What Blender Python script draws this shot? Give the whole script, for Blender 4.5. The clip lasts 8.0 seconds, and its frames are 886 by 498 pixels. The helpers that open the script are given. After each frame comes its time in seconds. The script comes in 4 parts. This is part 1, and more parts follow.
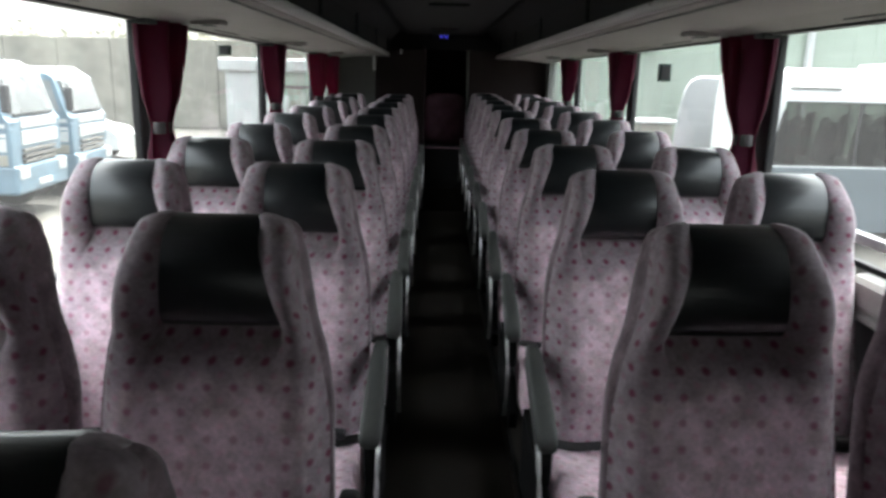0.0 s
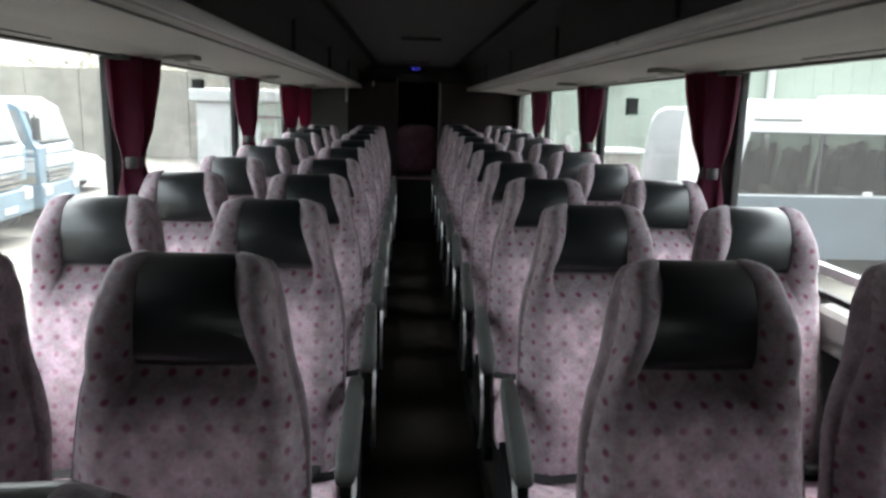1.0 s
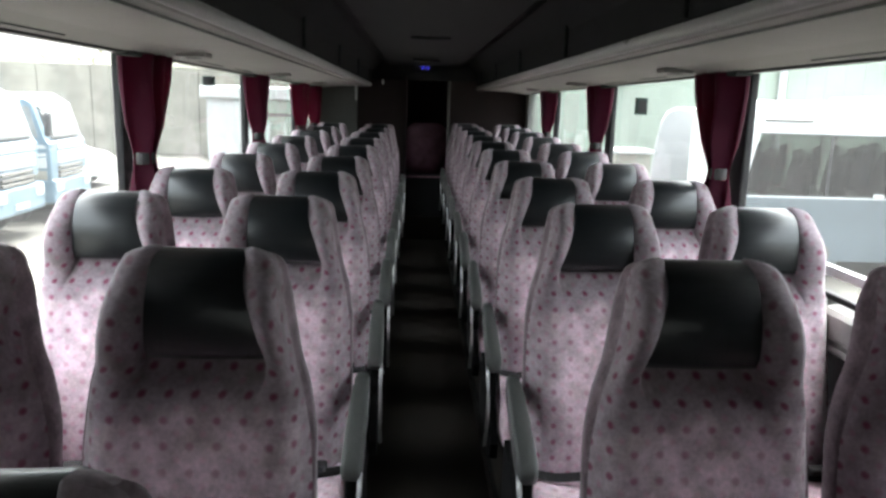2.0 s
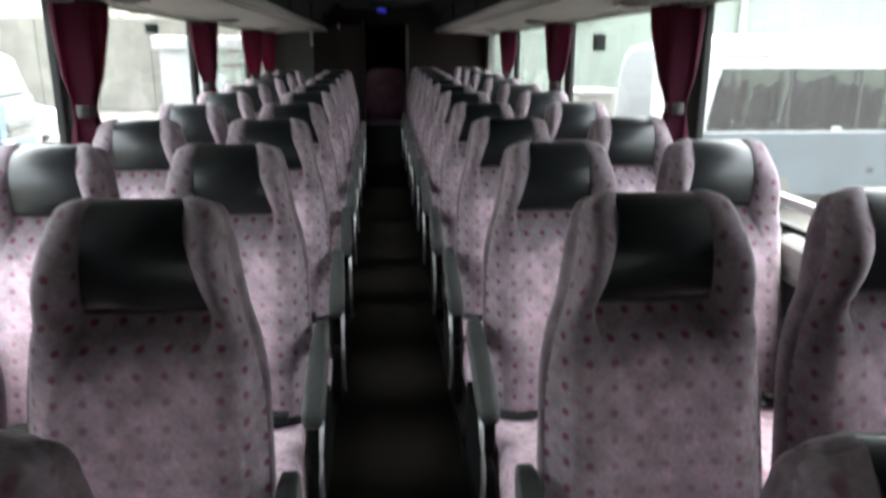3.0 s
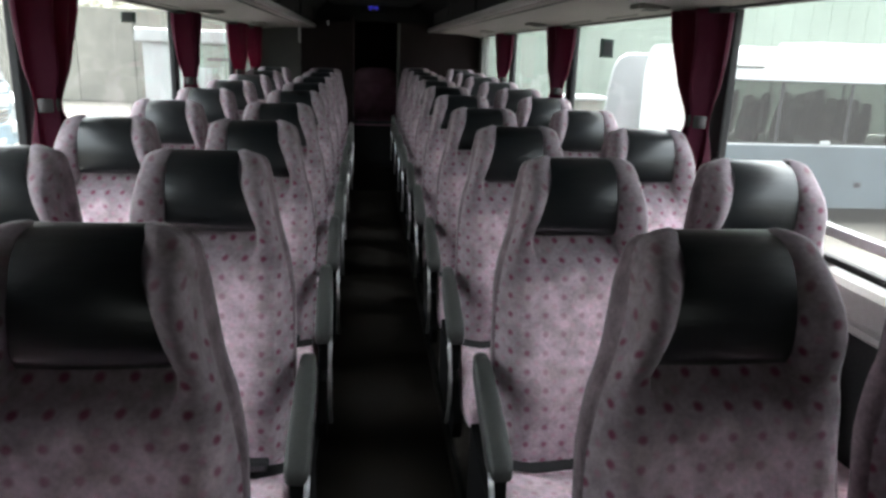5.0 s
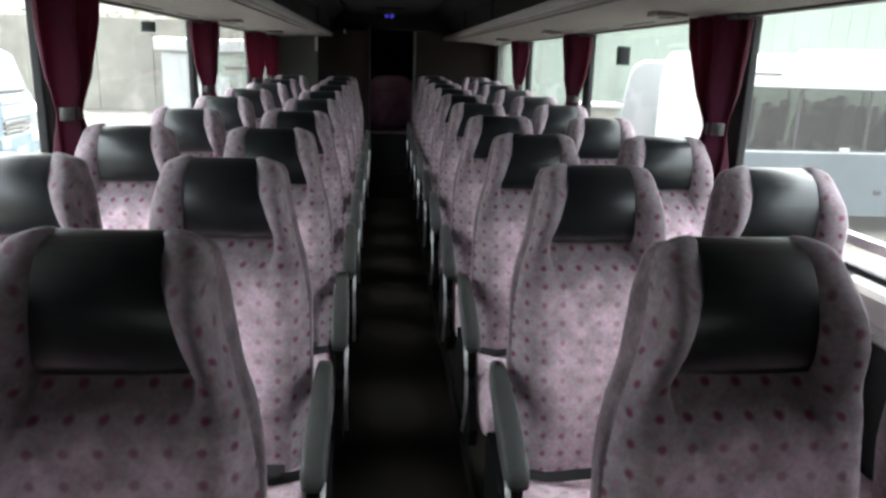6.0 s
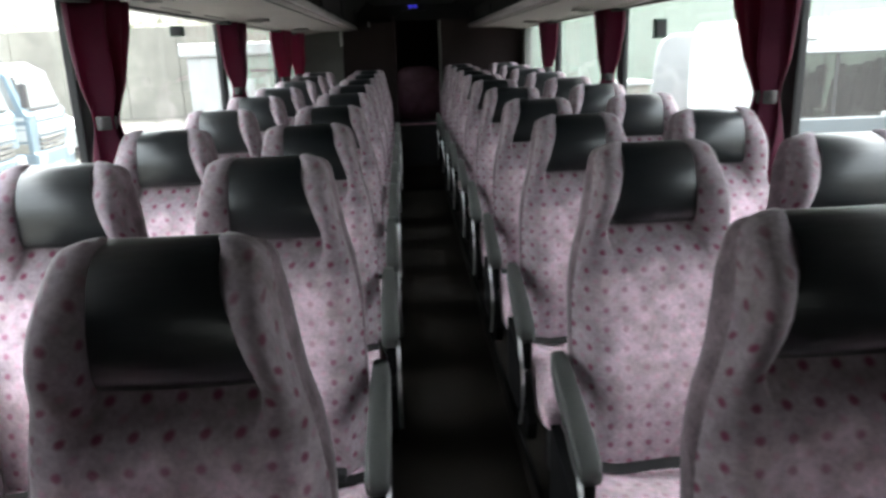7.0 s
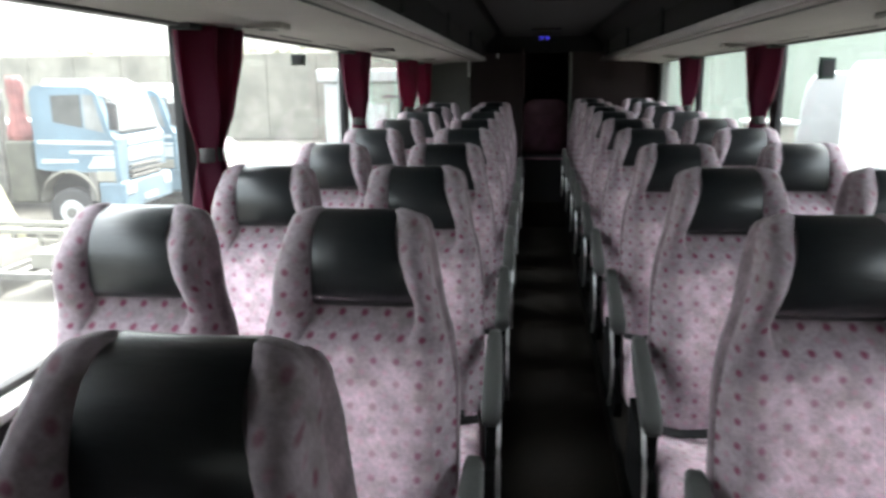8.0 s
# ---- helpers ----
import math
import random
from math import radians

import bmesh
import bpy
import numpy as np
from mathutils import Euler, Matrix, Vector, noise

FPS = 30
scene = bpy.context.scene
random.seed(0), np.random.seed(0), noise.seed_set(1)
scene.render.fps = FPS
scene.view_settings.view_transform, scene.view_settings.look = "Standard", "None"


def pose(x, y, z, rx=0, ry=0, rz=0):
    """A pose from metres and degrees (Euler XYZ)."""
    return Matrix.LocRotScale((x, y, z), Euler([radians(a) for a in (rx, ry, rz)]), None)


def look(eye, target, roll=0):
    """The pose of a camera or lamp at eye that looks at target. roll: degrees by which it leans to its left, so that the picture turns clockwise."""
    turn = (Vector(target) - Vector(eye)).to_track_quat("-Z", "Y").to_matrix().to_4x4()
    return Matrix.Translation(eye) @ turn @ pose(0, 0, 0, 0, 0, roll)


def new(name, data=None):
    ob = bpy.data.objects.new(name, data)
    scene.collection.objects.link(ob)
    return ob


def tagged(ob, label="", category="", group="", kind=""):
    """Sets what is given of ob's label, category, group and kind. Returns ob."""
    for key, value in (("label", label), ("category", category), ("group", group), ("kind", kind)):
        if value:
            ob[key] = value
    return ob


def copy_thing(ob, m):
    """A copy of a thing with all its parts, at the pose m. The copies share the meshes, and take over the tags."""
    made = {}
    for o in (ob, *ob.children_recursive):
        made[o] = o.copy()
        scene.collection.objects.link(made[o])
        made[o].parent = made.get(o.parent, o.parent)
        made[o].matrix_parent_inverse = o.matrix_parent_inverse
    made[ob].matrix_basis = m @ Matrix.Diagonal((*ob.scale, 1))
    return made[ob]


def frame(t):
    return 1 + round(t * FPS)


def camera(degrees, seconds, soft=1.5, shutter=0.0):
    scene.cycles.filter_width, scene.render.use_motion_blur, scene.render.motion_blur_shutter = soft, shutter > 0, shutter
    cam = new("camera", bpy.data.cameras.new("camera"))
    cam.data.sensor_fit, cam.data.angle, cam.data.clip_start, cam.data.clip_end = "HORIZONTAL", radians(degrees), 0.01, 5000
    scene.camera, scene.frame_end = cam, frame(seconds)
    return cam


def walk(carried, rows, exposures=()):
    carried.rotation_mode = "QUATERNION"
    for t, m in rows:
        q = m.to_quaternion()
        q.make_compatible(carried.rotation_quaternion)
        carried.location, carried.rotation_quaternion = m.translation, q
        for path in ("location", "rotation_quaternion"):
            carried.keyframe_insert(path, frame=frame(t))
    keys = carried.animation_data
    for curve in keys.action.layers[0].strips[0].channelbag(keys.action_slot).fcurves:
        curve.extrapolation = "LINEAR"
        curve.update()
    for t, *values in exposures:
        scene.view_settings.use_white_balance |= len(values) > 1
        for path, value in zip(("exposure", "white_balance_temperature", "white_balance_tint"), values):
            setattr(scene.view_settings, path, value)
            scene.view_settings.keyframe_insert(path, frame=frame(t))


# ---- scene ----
cam = camera(62.72, 8.0, soft=2.85, shutter=0.5)
ROWS = [
    (0.0, -0.070, -1.243, 1.570, -0.78, -13.33, 1.31),
    (0.1, -0.069, -1.243, 1.570, -1.42, -13.28, 1.48),
    (0.2, -0.069, -1.243, 1.570, -1.25, -12.98, 1.08),
    (0.3, -0.068, -1.242, 1.571, -0.50, -13.32, 0.71),
    (0.4, -0.068, -1.242, 1.571, -0.26, -12.76, 0.40),
    (0.5, -0.067, -1.242, 1.571, -1.42, -11.78, 0.59),
    (0.6, -0.069, -1.245, 1.575, -2.13, -11.30, 0.78),
    (0.7, -0.071, -1.247, 1.578, -2.44, -10.98, 0.86),
    (0.8, -0.072, -1.250, 1.582, -2.86, -11.22, 1.15),
    (0.9, -0.074, -1.252, 1.585, -2.86, -11.07, 1.28),
    (1.0, -0.076, -1.255, 1.589, -2.94, -11.03, 1.36),
    (1.2, -0.076, -1.255, 1.589, -2.19, -11.46, 1.07),
    (2.3, -0.073, -1.269, 1.587, -2.35, -10.65, 1.84),
    (2.4, -0.074, -1.265, 1.586, -2.11, -10.03, 1.41),
    (2.5, -0.075, -1.261, 1.585, -2.30, -10.05, 1.49),
    (2.6, -0.069, -1.260, 1.583, -2.79, -10.40, 1.20),
    (2.7, -0.067, -1.270, 1.585, -3.30, -10.36, 0.35),
    (2.8, -0.052, -1.249, 1.577, -4.17, -11.69, 0.12),
    (2.9, -0.047, -1.255, 1.576, -4.64, -13.18, 0.21),
    (3.0, -0.037, -1.241, 1.571, -4.87, -15.21, 0.10),
    (3.1, -0.037, -1.224, 1.568, -5.14, -16.00, -0.39),
    (3.2, -0.029, -1.209, 1.573, -4.46, -14.72, -0.76),
    (3.3, -0.038, -1.189, 1.562, -5.02, -13.89, -0.25),
    (3.4, -0.038, -1.172, 1.559, -5.97, -14.64, 0.00),
    (3.5, -0.038, -1.155, 1.556, -6.75, -15.39, 0.58),
    (3.6, -0.048, -1.133, 1.557, -7.20, -14.65, 1.17),
    (3.7, -0.059, -1.111, 1.558, -6.76, -14.44, 1.28),
    (3.8, -0.069, -1.088, 1.559, -7.70, -14.10, 2.11),
    (3.9, -0.080, -1.066, 1.560, -9.74, -14.89, 2.67),
    (4.0, -0.090, -1.044, 1.561, -9.80, -15.04, 2.25),
    (4.2, -0.088, -1.030, 1.564, -9.72, -14.95, 1.63),
    (4.3, -0.086, -1.023, 1.566, -8.66, -14.86, 1.70),
    (4.5, -0.084, -1.009, 1.569, -7.42, -14.27, 1.31),
    (4.7, -0.081, -1.002, 1.568, -7.92, -15.30, 1.87),
    (4.8, -0.080, -0.999, 1.568, -7.17, -15.09, 1.72),
    (5.0, -0.077, -0.992, 1.567, -6.39, -15.09, 1.98),
    (5.2, -0.077, -0.992, 1.567, -5.19, -14.98, 1.89),
    (6.3, -0.085, -0.989, 1.565, -5.17, -14.49, 1.73),
    (6.4, -0.088, -0.988, 1.563, -5.26, -15.03, 1.80),
    (6.5, -0.090, -0.987, 1.562, -5.12, -15.80, 1.92),
    (6.6, -0.097, -0.975, 1.560, -5.19, -15.83, 1.82),
    (6.7, -0.103, -0.963, 1.558, -5.22, -15.55, 1.04),
    (6.8, -0.108, -0.960, 1.554, -5.29, -15.24, 0.51),
    (6.9, -0.116, -0.940, 1.554, -3.64, -15.38, -1.32),
    (7.0, -0.123, -0.928, 1.552, -2.50, -15.31, -2.06),
    (7.1, -0.121, -0.896, 1.554, -1.71, -16.30, -2.40),
    (7.2, -0.131, -0.872, 1.554, -0.94, -14.94, -2.17),
    (7.3, -0.117, -0.833, 1.559, 0.16, -14.34, -1.93),
    (7.4, -0.115, -0.801, 1.562, 0.97, -13.72, -1.37),
    (7.5, -0.113, -0.769, 1.564, 1.91, -12.77, -1.17),
    (7.7, -0.106, -0.690, 1.570, 3.81, -13.24, -0.47),
    (8.0, -0.108, -0.643, 1.574, 6.99, -12.93, -0.52),
]


def view(x, y, z, yaw, pitch, roll):
    return pose(x, y, z) @ pose(0, 0, 0, 0, 0, yaw) @ pose(0, 0, 0, 90 + pitch) @ pose(0, 0, 0, 0, 0, roll)


EXPOSURES = [(0.0, 2.45), (0.5, 2.44), (1.0, 2.6), (2.3, 3.05), (2.5, 3.12), (2.7, 3.12), (3.0, 2.95), (3.2, 2.92), (3.5, 2.88), (3.8, 2.66), (4.0, 2.48), (4.5, 2.5), (5.0, 2.6), (6.5, 2.85), (7.0, 2.9), (7.2, 3.0), (7.5, 2.98), (7.7, 3.0), (8.0, 2.92)]
walk(cam, [(r[0], view(*r[1:])) for r in ROWS], EXPOSURES)

# ---- world, sun ----
world = bpy.data.worlds.new("overcast_sky")
scene.world = world
world.use_nodes = True
wn, wl = world.node_tree.nodes, world.node_tree.links
sky = wn.new("ShaderNodeTexSky")
sky.sky_type, sky.sun_disc = "NISHITA", False
sky.sun_elevation, sky.sun_rotation = radians(68), radians(0)
sky.air_density, sky.dust_density, sky.ozone_density = 1.0, 4.0, 0.6
pale = wn.new("ShaderNodeHueSaturation")
pale.inputs["Saturation"].default_value = 0.25
wl.new(sky.outputs[0], pale.inputs["Color"])
# an overcast sky grows brighter towards the zenith
way = wn.new("ShaderNodeTexCoord")
split = wn.new("ShaderNodeSeparateXYZ")
wl.new(way.outputs["Generated"], split.inputs[0])
grow = wn.new("ShaderNodeMapRange")
grow.inputs["To Min"].default_value, grow.inputs["To Max"].default_value = 0.7, 5.2
wl.new(split.outputs["Z"], grow.inputs["Value"])
cover = wn.new("ShaderNodeVectorMath")
cover.operation = "SCALE"
wl.new(pale.outputs[0], cover.inputs[0])
wl.new(grow.outputs[0], cover.inputs["Scale"])
wl.new(cover.outputs[0], wn["Background"].inputs["Color"])
wn["Background"].inputs["Strength"].default_value = 0.15

sun = new("sun", bpy.data.lights.new("sun", "SUN"))
sun.data.energy, sun.data.angle, sun.data.color = 1.0, radians(50), (1.0, 0.98, 0.95)
sun.matrix_world = look((0, 7, 16.5), (0, 0, 0))


# ---- materials ----
def material(name, colour, rough=0.6, metal=0.0, grain=0.0, scale=40.0, bump=0.0, stain=0.0, stain_scale=3.0, spec=0.5, sheen=0.0, vary=0.0):
    """A surface with fine grain, broad stains and relief, at real size."""
    m = bpy.data.materials.new(name)
    m.use_nodes = True
    n, l = m.node_tree.nodes, m.node_tree.links
    b = n["Principled BSDF"]
    b.inputs["Roughness"].default_value, b.inputs["Metallic"].default_value = rough, metal
    b.inputs["Specular IOR Level"].default_value = spec
    b.inputs["Sheen Weight"].default_value = sheen
    b.inputs["Sheen Roughness"].default_value = 0.4
    co = n.new("ShaderNodeTexCoord")
    fine = n.new("ShaderNodeTexNoise")
    fine.inputs["Scale"].default_value, fine.inputs["Detail"].default_value = scale, 5
    l.new(co.outputs["Object"], fine.inputs["Vector"])
    broad = n.new("ShaderNodeTexNoise")
    broad.inputs["Scale"].default_value, broad.inputs["Detail"].default_value = stain_scale, 4
    l.new(co.outputs["Object"], broad.inputs["Vector"])
    val = n.new("ShaderNodeMapRange")
    val.inputs["To Min"].default_value, val.inputs["To Max"].default_value = 1 - grain, 1 + grain
    val.inputs["From Min"].default_value, val.inputs["From Max"].default_value = 0.3, 0.7
    l.new(fine.outputs["Fac"], val.inputs["Value"])
    val2 = n.new("ShaderNodeMapRange")
    val2.inputs["To Min"].default_value, val2.inputs["To Max"].default_value = 1 - stain, 1 + stain * 0.5
    val2.inputs["From Min"].default_value, val2.inputs["From Max"].default_value = 0.35, 0.65
    l.new(broad.outputs["Fac"], val2.inputs["Value"])
    mul = n.new("ShaderNodeMath")
    mul.operation = "MULTIPLY"
    l.new(val.outputs[0], mul.inputs[0])
    l.new(val2.outputs[0], mul.inputs[1])
    last = mul
    if vary:
        info = n.new("ShaderNodeObjectInfo")
        v3 = n.new("ShaderNodeMapRange")
        v3.inputs["To Min"].default_value, v3.inputs["To Max"].default_value = 1 - vary, 1 + vary
        l.new(info.outputs["Random"], v3.inputs["Value"])
        last = n.new("ShaderNodeMath")
        last.operation = "MULTIPLY"
        l.new(mul.outputs[0], last.inputs[0])
        l.new(v3.outputs[0], last.inputs[1])
    tint = n.new("ShaderNodeVectorMath")
    tint.operation = "SCALE"
    tint.inputs[0].default_value = colour
    l.new(last.outputs[0], tint.inputs["Scale"])
    l.new(tint.outputs[0], b.inputs["Base Color"])
    rr = n.new("ShaderNodeMapRange")
    rr.inputs["To Min"].default_value, rr.inputs["To Max"].default_value = max(0.02, rough - 0.08), min(1, rough + 0.1)
    l.new(broad.outputs["Fac"], rr.inputs["Value"])
    l.new(rr.outputs[0], b.inputs["Roughness"])
    if bump:
        bp = n.new("ShaderNodeBump")
        bp.inputs["Strength"].default_value, bp.inputs["Distance"].default_value = 0.6, bump
        l.new(fine.outputs["Fac"], bp.inputs["Height"])
        l.new(bp.outputs[0], b.inputs["Normal"])
    return m


def plush(name, base, lit_over=False):
    """Mauve-grey velour with a woven grid of dark red and pink dots. The flag makes it paler all over: the light on a
    cushion, put into the colour.
    """
    m = material(name, base, 0.9, grain=0.14, scale=110.0, bump=0.0012, stain=0.22, stain_scale=26.0, spec=0.15, sheen=0.28, vary=0.06)
    n, l = m.node_tree.nodes, m.node_tree.links
    b = n["Principled BSDF"]
    under = b.inputs["Base Color"].links[0].from_socket
    # cloudy woven mottle, olive and rose
    cloud, pick, tone = n.new("ShaderNodeTexNoise"), n.new("ShaderNodeMapRange"), n.new("ShaderNodeMix")
    cloud.inputs["Scale"].default_value, cloud.inputs["Detail"].default_value = 19.0, 3
    at = n.new("ShaderNodeTexCoord")
    l.new(at.outputs["Object"], cloud.inputs["Vector"])
    pick.inputs["From Min"].default_value, pick.inputs["From Max"].default_value = 0.45, 0.7
    l.new(cloud.outputs["Fac"], pick.inputs["Value"])
    tone.data_type, tone.blend_type = "RGBA", "MULTIPLY"
    tone.inputs["B"].default_value = (0.84, 0.85, 0.80, 1)
    l.new(pick.outputs[0], tone.inputs["Factor"])
    l.new(under, tone.inputs["A"])
    under = tone.outputs["Result"]
    co = n.new("ShaderNodeTexCoord")
    com = n.new("ShaderNodeVectorMath")
    com.inputs[1].default_value = (0.0, 0.023, 0.0)
    l.new(co.outputs["UV"], com.inputs[0])
    # ragged pale area, shoulder blades down: brushed pile, and light put into colour
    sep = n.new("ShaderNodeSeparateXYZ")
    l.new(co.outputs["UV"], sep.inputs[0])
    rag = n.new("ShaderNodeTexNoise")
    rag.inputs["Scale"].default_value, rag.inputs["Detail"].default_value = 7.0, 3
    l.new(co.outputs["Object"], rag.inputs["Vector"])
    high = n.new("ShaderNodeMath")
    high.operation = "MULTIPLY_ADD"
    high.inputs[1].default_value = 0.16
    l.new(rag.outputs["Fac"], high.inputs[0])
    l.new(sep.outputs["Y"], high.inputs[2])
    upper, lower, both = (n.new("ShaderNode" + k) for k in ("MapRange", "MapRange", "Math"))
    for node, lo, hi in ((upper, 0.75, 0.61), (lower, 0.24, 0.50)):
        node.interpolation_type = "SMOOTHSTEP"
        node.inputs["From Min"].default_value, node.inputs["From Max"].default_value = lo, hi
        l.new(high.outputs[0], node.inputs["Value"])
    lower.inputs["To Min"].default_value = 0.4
    if lit_over:
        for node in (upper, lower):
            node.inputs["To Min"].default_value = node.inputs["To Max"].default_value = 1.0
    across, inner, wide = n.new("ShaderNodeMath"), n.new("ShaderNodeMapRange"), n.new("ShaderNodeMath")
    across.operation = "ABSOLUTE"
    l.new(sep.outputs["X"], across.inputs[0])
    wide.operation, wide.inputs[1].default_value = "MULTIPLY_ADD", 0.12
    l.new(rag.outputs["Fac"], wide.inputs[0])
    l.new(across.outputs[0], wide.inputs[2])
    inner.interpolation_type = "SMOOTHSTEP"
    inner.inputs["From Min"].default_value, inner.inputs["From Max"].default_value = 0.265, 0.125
    inner.inputs["To Min"].default_value = 1.0 if lit_over else 0.15
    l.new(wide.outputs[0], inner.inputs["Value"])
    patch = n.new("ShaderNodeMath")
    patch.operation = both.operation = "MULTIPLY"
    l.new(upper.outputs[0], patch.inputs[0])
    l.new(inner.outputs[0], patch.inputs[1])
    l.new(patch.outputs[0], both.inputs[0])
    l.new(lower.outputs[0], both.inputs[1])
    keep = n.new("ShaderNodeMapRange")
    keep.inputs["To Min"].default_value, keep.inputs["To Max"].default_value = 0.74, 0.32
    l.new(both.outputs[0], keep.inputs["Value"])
    # dots rubbed faint on the wings beside the head
    rubbed, faint = n.new("ShaderNodeMapRange"), n.new("ShaderNodeMath")
    rubbed.inputs["From Min"].default_value, rubbed.inputs["From Max"].default_value = 0.82, 0.92
    rubbed.inputs["To Min"].default_value, rubbed.inputs["To Max"].default_value = 1.0, 0.62
    faint.operation = "MULTIPLY"
    l.new(high.outputs[0], rubbed.inputs["Value"])
    l.new(rubbed.outputs[0], faint.inputs[0])
    l.new(keep.outputs[0], faint.inputs[1])
    grey = n.new("ShaderNodeMix")
    grey.data_type, grey.blend_type = "RGBA", "MULTIPLY"
    grey.inputs["B"].default_value = (0.92, 1.0, 0.98, 1)
    bare = n.new("ShaderNodeMath")
    bare.operation, bare.inputs[0].default_value = "SUBTRACT", 1.0
    l.new(both.outputs[0], bare.inputs[1])
    l.new(bare.outputs[0], grey.inputs["Factor"])
    l.new(under, grey.inputs["A"])
    colour = grey.outputs["Result"]
    for shift, size, tint, firm in (((0.5, 0.5, 0), 0.15, (0.190, 0.021, 0.070), 1.18), ((0.0, 0.0, 0), 0.12, (0.40, 0.15, 0.23), 0.6)):
        sc = n.new("ShaderNodeVectorMath")
        sc.operation = "MULTIPLY_ADD"
        sc.inputs[1].default_value, sc.inputs[2].default_value = (1 / 0.045, 1 / 0.045, 0), shift
        l.new(com.outputs[0], sc.inputs[0])
        fr = n.new("ShaderNodeVectorMath")
        fr.operation = "FRACTION"
        l.new(sc.outputs[0], fr.inputs[0])
        su = n.new("ShaderNodeVectorMath")
        su.operation = "SUBTRACT"
        su.inputs[1].default_value = (0.5, 0.5, 0)
        l.new(fr.outputs[0], su.inputs[0])
        ln = n.new("ShaderNodeVectorMath")
        ln.operation = "LENGTH"
        l.new(su.outputs[0], ln.inputs[0])
        mk = n.new("ShaderNodeMapRange")
        mk.inputs["From Min"].default_value, mk.inputs["From Max"].default_value = size + 0.07, size - 0.06
        mk.inputs["To Max"].default_value = firm
        l.new(ln.outputs["Value"], mk.inputs["Value"])
        mix = n.new("ShaderNodeMix")
        mix.data_type = "RGBA"
        dim = n.new("ShaderNodeMath")
        dim.operation, dim.use_clamp = "MULTIPLY", True
        l.new(mk.outputs[0], dim.inputs[0])
        l.new(faint.outputs[0], dim.inputs[1])
        l.new(dim.outputs[0], mix.inputs["Factor"])
        l.new(colour, mix.inputs["A"])
        mix.inputs["B"].default_value = (*tint, 1)
        colour = mix.outputs["Result"]
    # light on the backs as colour: upper part darkened, lower patch doubled
    worn_lit, shine = n.new("ShaderNodeMapRange"), n.new("ShaderNodeMapRange")
    worn_lit.inputs["To Min"].default_value, worn_lit.inputs["To Max"].default_value = 0.82, 2.1
    shine.inputs["To Min"].default_value, shine.inputs["To Max"].default_value = 0.45, 0.32
    for node in (worn_lit, shine):
        l.new(both.outputs[0], node.inputs["Value"])
    l.new(shine.outputs[0], b.inputs["Sheen Weight"])
    lit_tint = n.new("ShaderNodeVectorMath")
    lit_tint.operation = "SCALE"
    l.new(colour, lit_tint.inputs[0])
    l.new(worn_lit.outputs[0], lit_tint.inputs["Scale"])
    l.new(lit_tint.outputs[0], b.inputs["Base Color"])
    return m


def glazing(name, tint, gloss, haze=0.0):
    m = bpy.data.materials.new(name)
    m.use_nodes = True
    n, l = m.node_tree.nodes, m.node_tree.links
    n.remove(n["Principled BSDF"])
    tr, gl, mx, fr, pw = (n.new("ShaderNode" + k) for k in ("BsdfTransparent", "BsdfGlossy", "MixShader", "LayerWeight", "Math"))
    pw.operation = "POWER"
    pw.inputs[1].default_value = gloss
    l.new(fr.outputs["Facing"], pw.inputs[0])
    tr.inputs["Color"].default_value = (*tint, 1)
    gl.inputs["Roughness"].default_value = 0.02
    l.new(pw.outputs[0], mx.inputs[0])
    l.new(tr.outputs[0], mx.inputs[1])
    l.new(gl.outputs[0], mx.inputs[2])
    # thin white layer: glare veiling the view, put into the glass
    veil, add = n.new("ShaderNodeBsdfTranslucent"), n.new("ShaderNodeMixShader")
    veil.inputs["Color"].default_value = (0.9, 0.9, 0.86, 1)
    add.inputs[0].default_value = 0.003 if haze else 0.015
    l.new(mx.outputs[0], add.inputs[1])
    l.new(veil.outputs[0], add.inputs[2])
    last = add
    if haze:
        # streaky diffuse film, painting the haze and reflections on the bus glass
        film, streak, patch = n.new("ShaderNodeBsdfDiffuse"), n.new("ShaderNodeTexNoise"), n.new("ShaderNodeMapRange")
        at, run, last = n.new("ShaderNodeTexCoord"), n.new("ShaderNodeVectorMath"), n.new("ShaderNodeMixShader")
        run.operation, run.inputs[1].default_value = "MULTIPLY", (1.0, 1.0, 0.12)
        streak.inputs["Scale"].default_value, streak.inputs["Detail"].default_value = 5.0, 4
        film.inputs["Color"].default_value = (0.8, 0.82, 0.78, 1)
        patch.inputs["From Min"].default_value, patch.inputs["From Max"].default_value = 0.38, 0.66
        patch.inputs["To Min"].default_value, patch.inputs["To Max"].default_value = 0.35 * haze, 1.9 * haze
        l.new(at.outputs["Object"], run.inputs[0])
        l.new(run.outputs[0], streak.inputs["Vector"])
        l.new(streak.outputs["Fac"], patch.inputs["Value"])
        l.new(patch.outputs[0], last.inputs[0])
        l.new(add.outputs[0], last.inputs[1])
        l.new(film.outputs[0], last.inputs[2])
    l.new(last.outputs[0], n["Material Output"].inputs["Surface"])
    return m


def glow(name, colour, strength):
    m = bpy.data.materials.new(name)
    m.use_nodes = True
    b = m.node_tree.nodes["Principled BSDF"]
    b.inputs["Base Color"].default_value = (*colour, 1)
    b.inputs["Emission Color"].default_value = (*colour, 1)
    b.inputs["Emission Strength"].default_value = strength
    return m


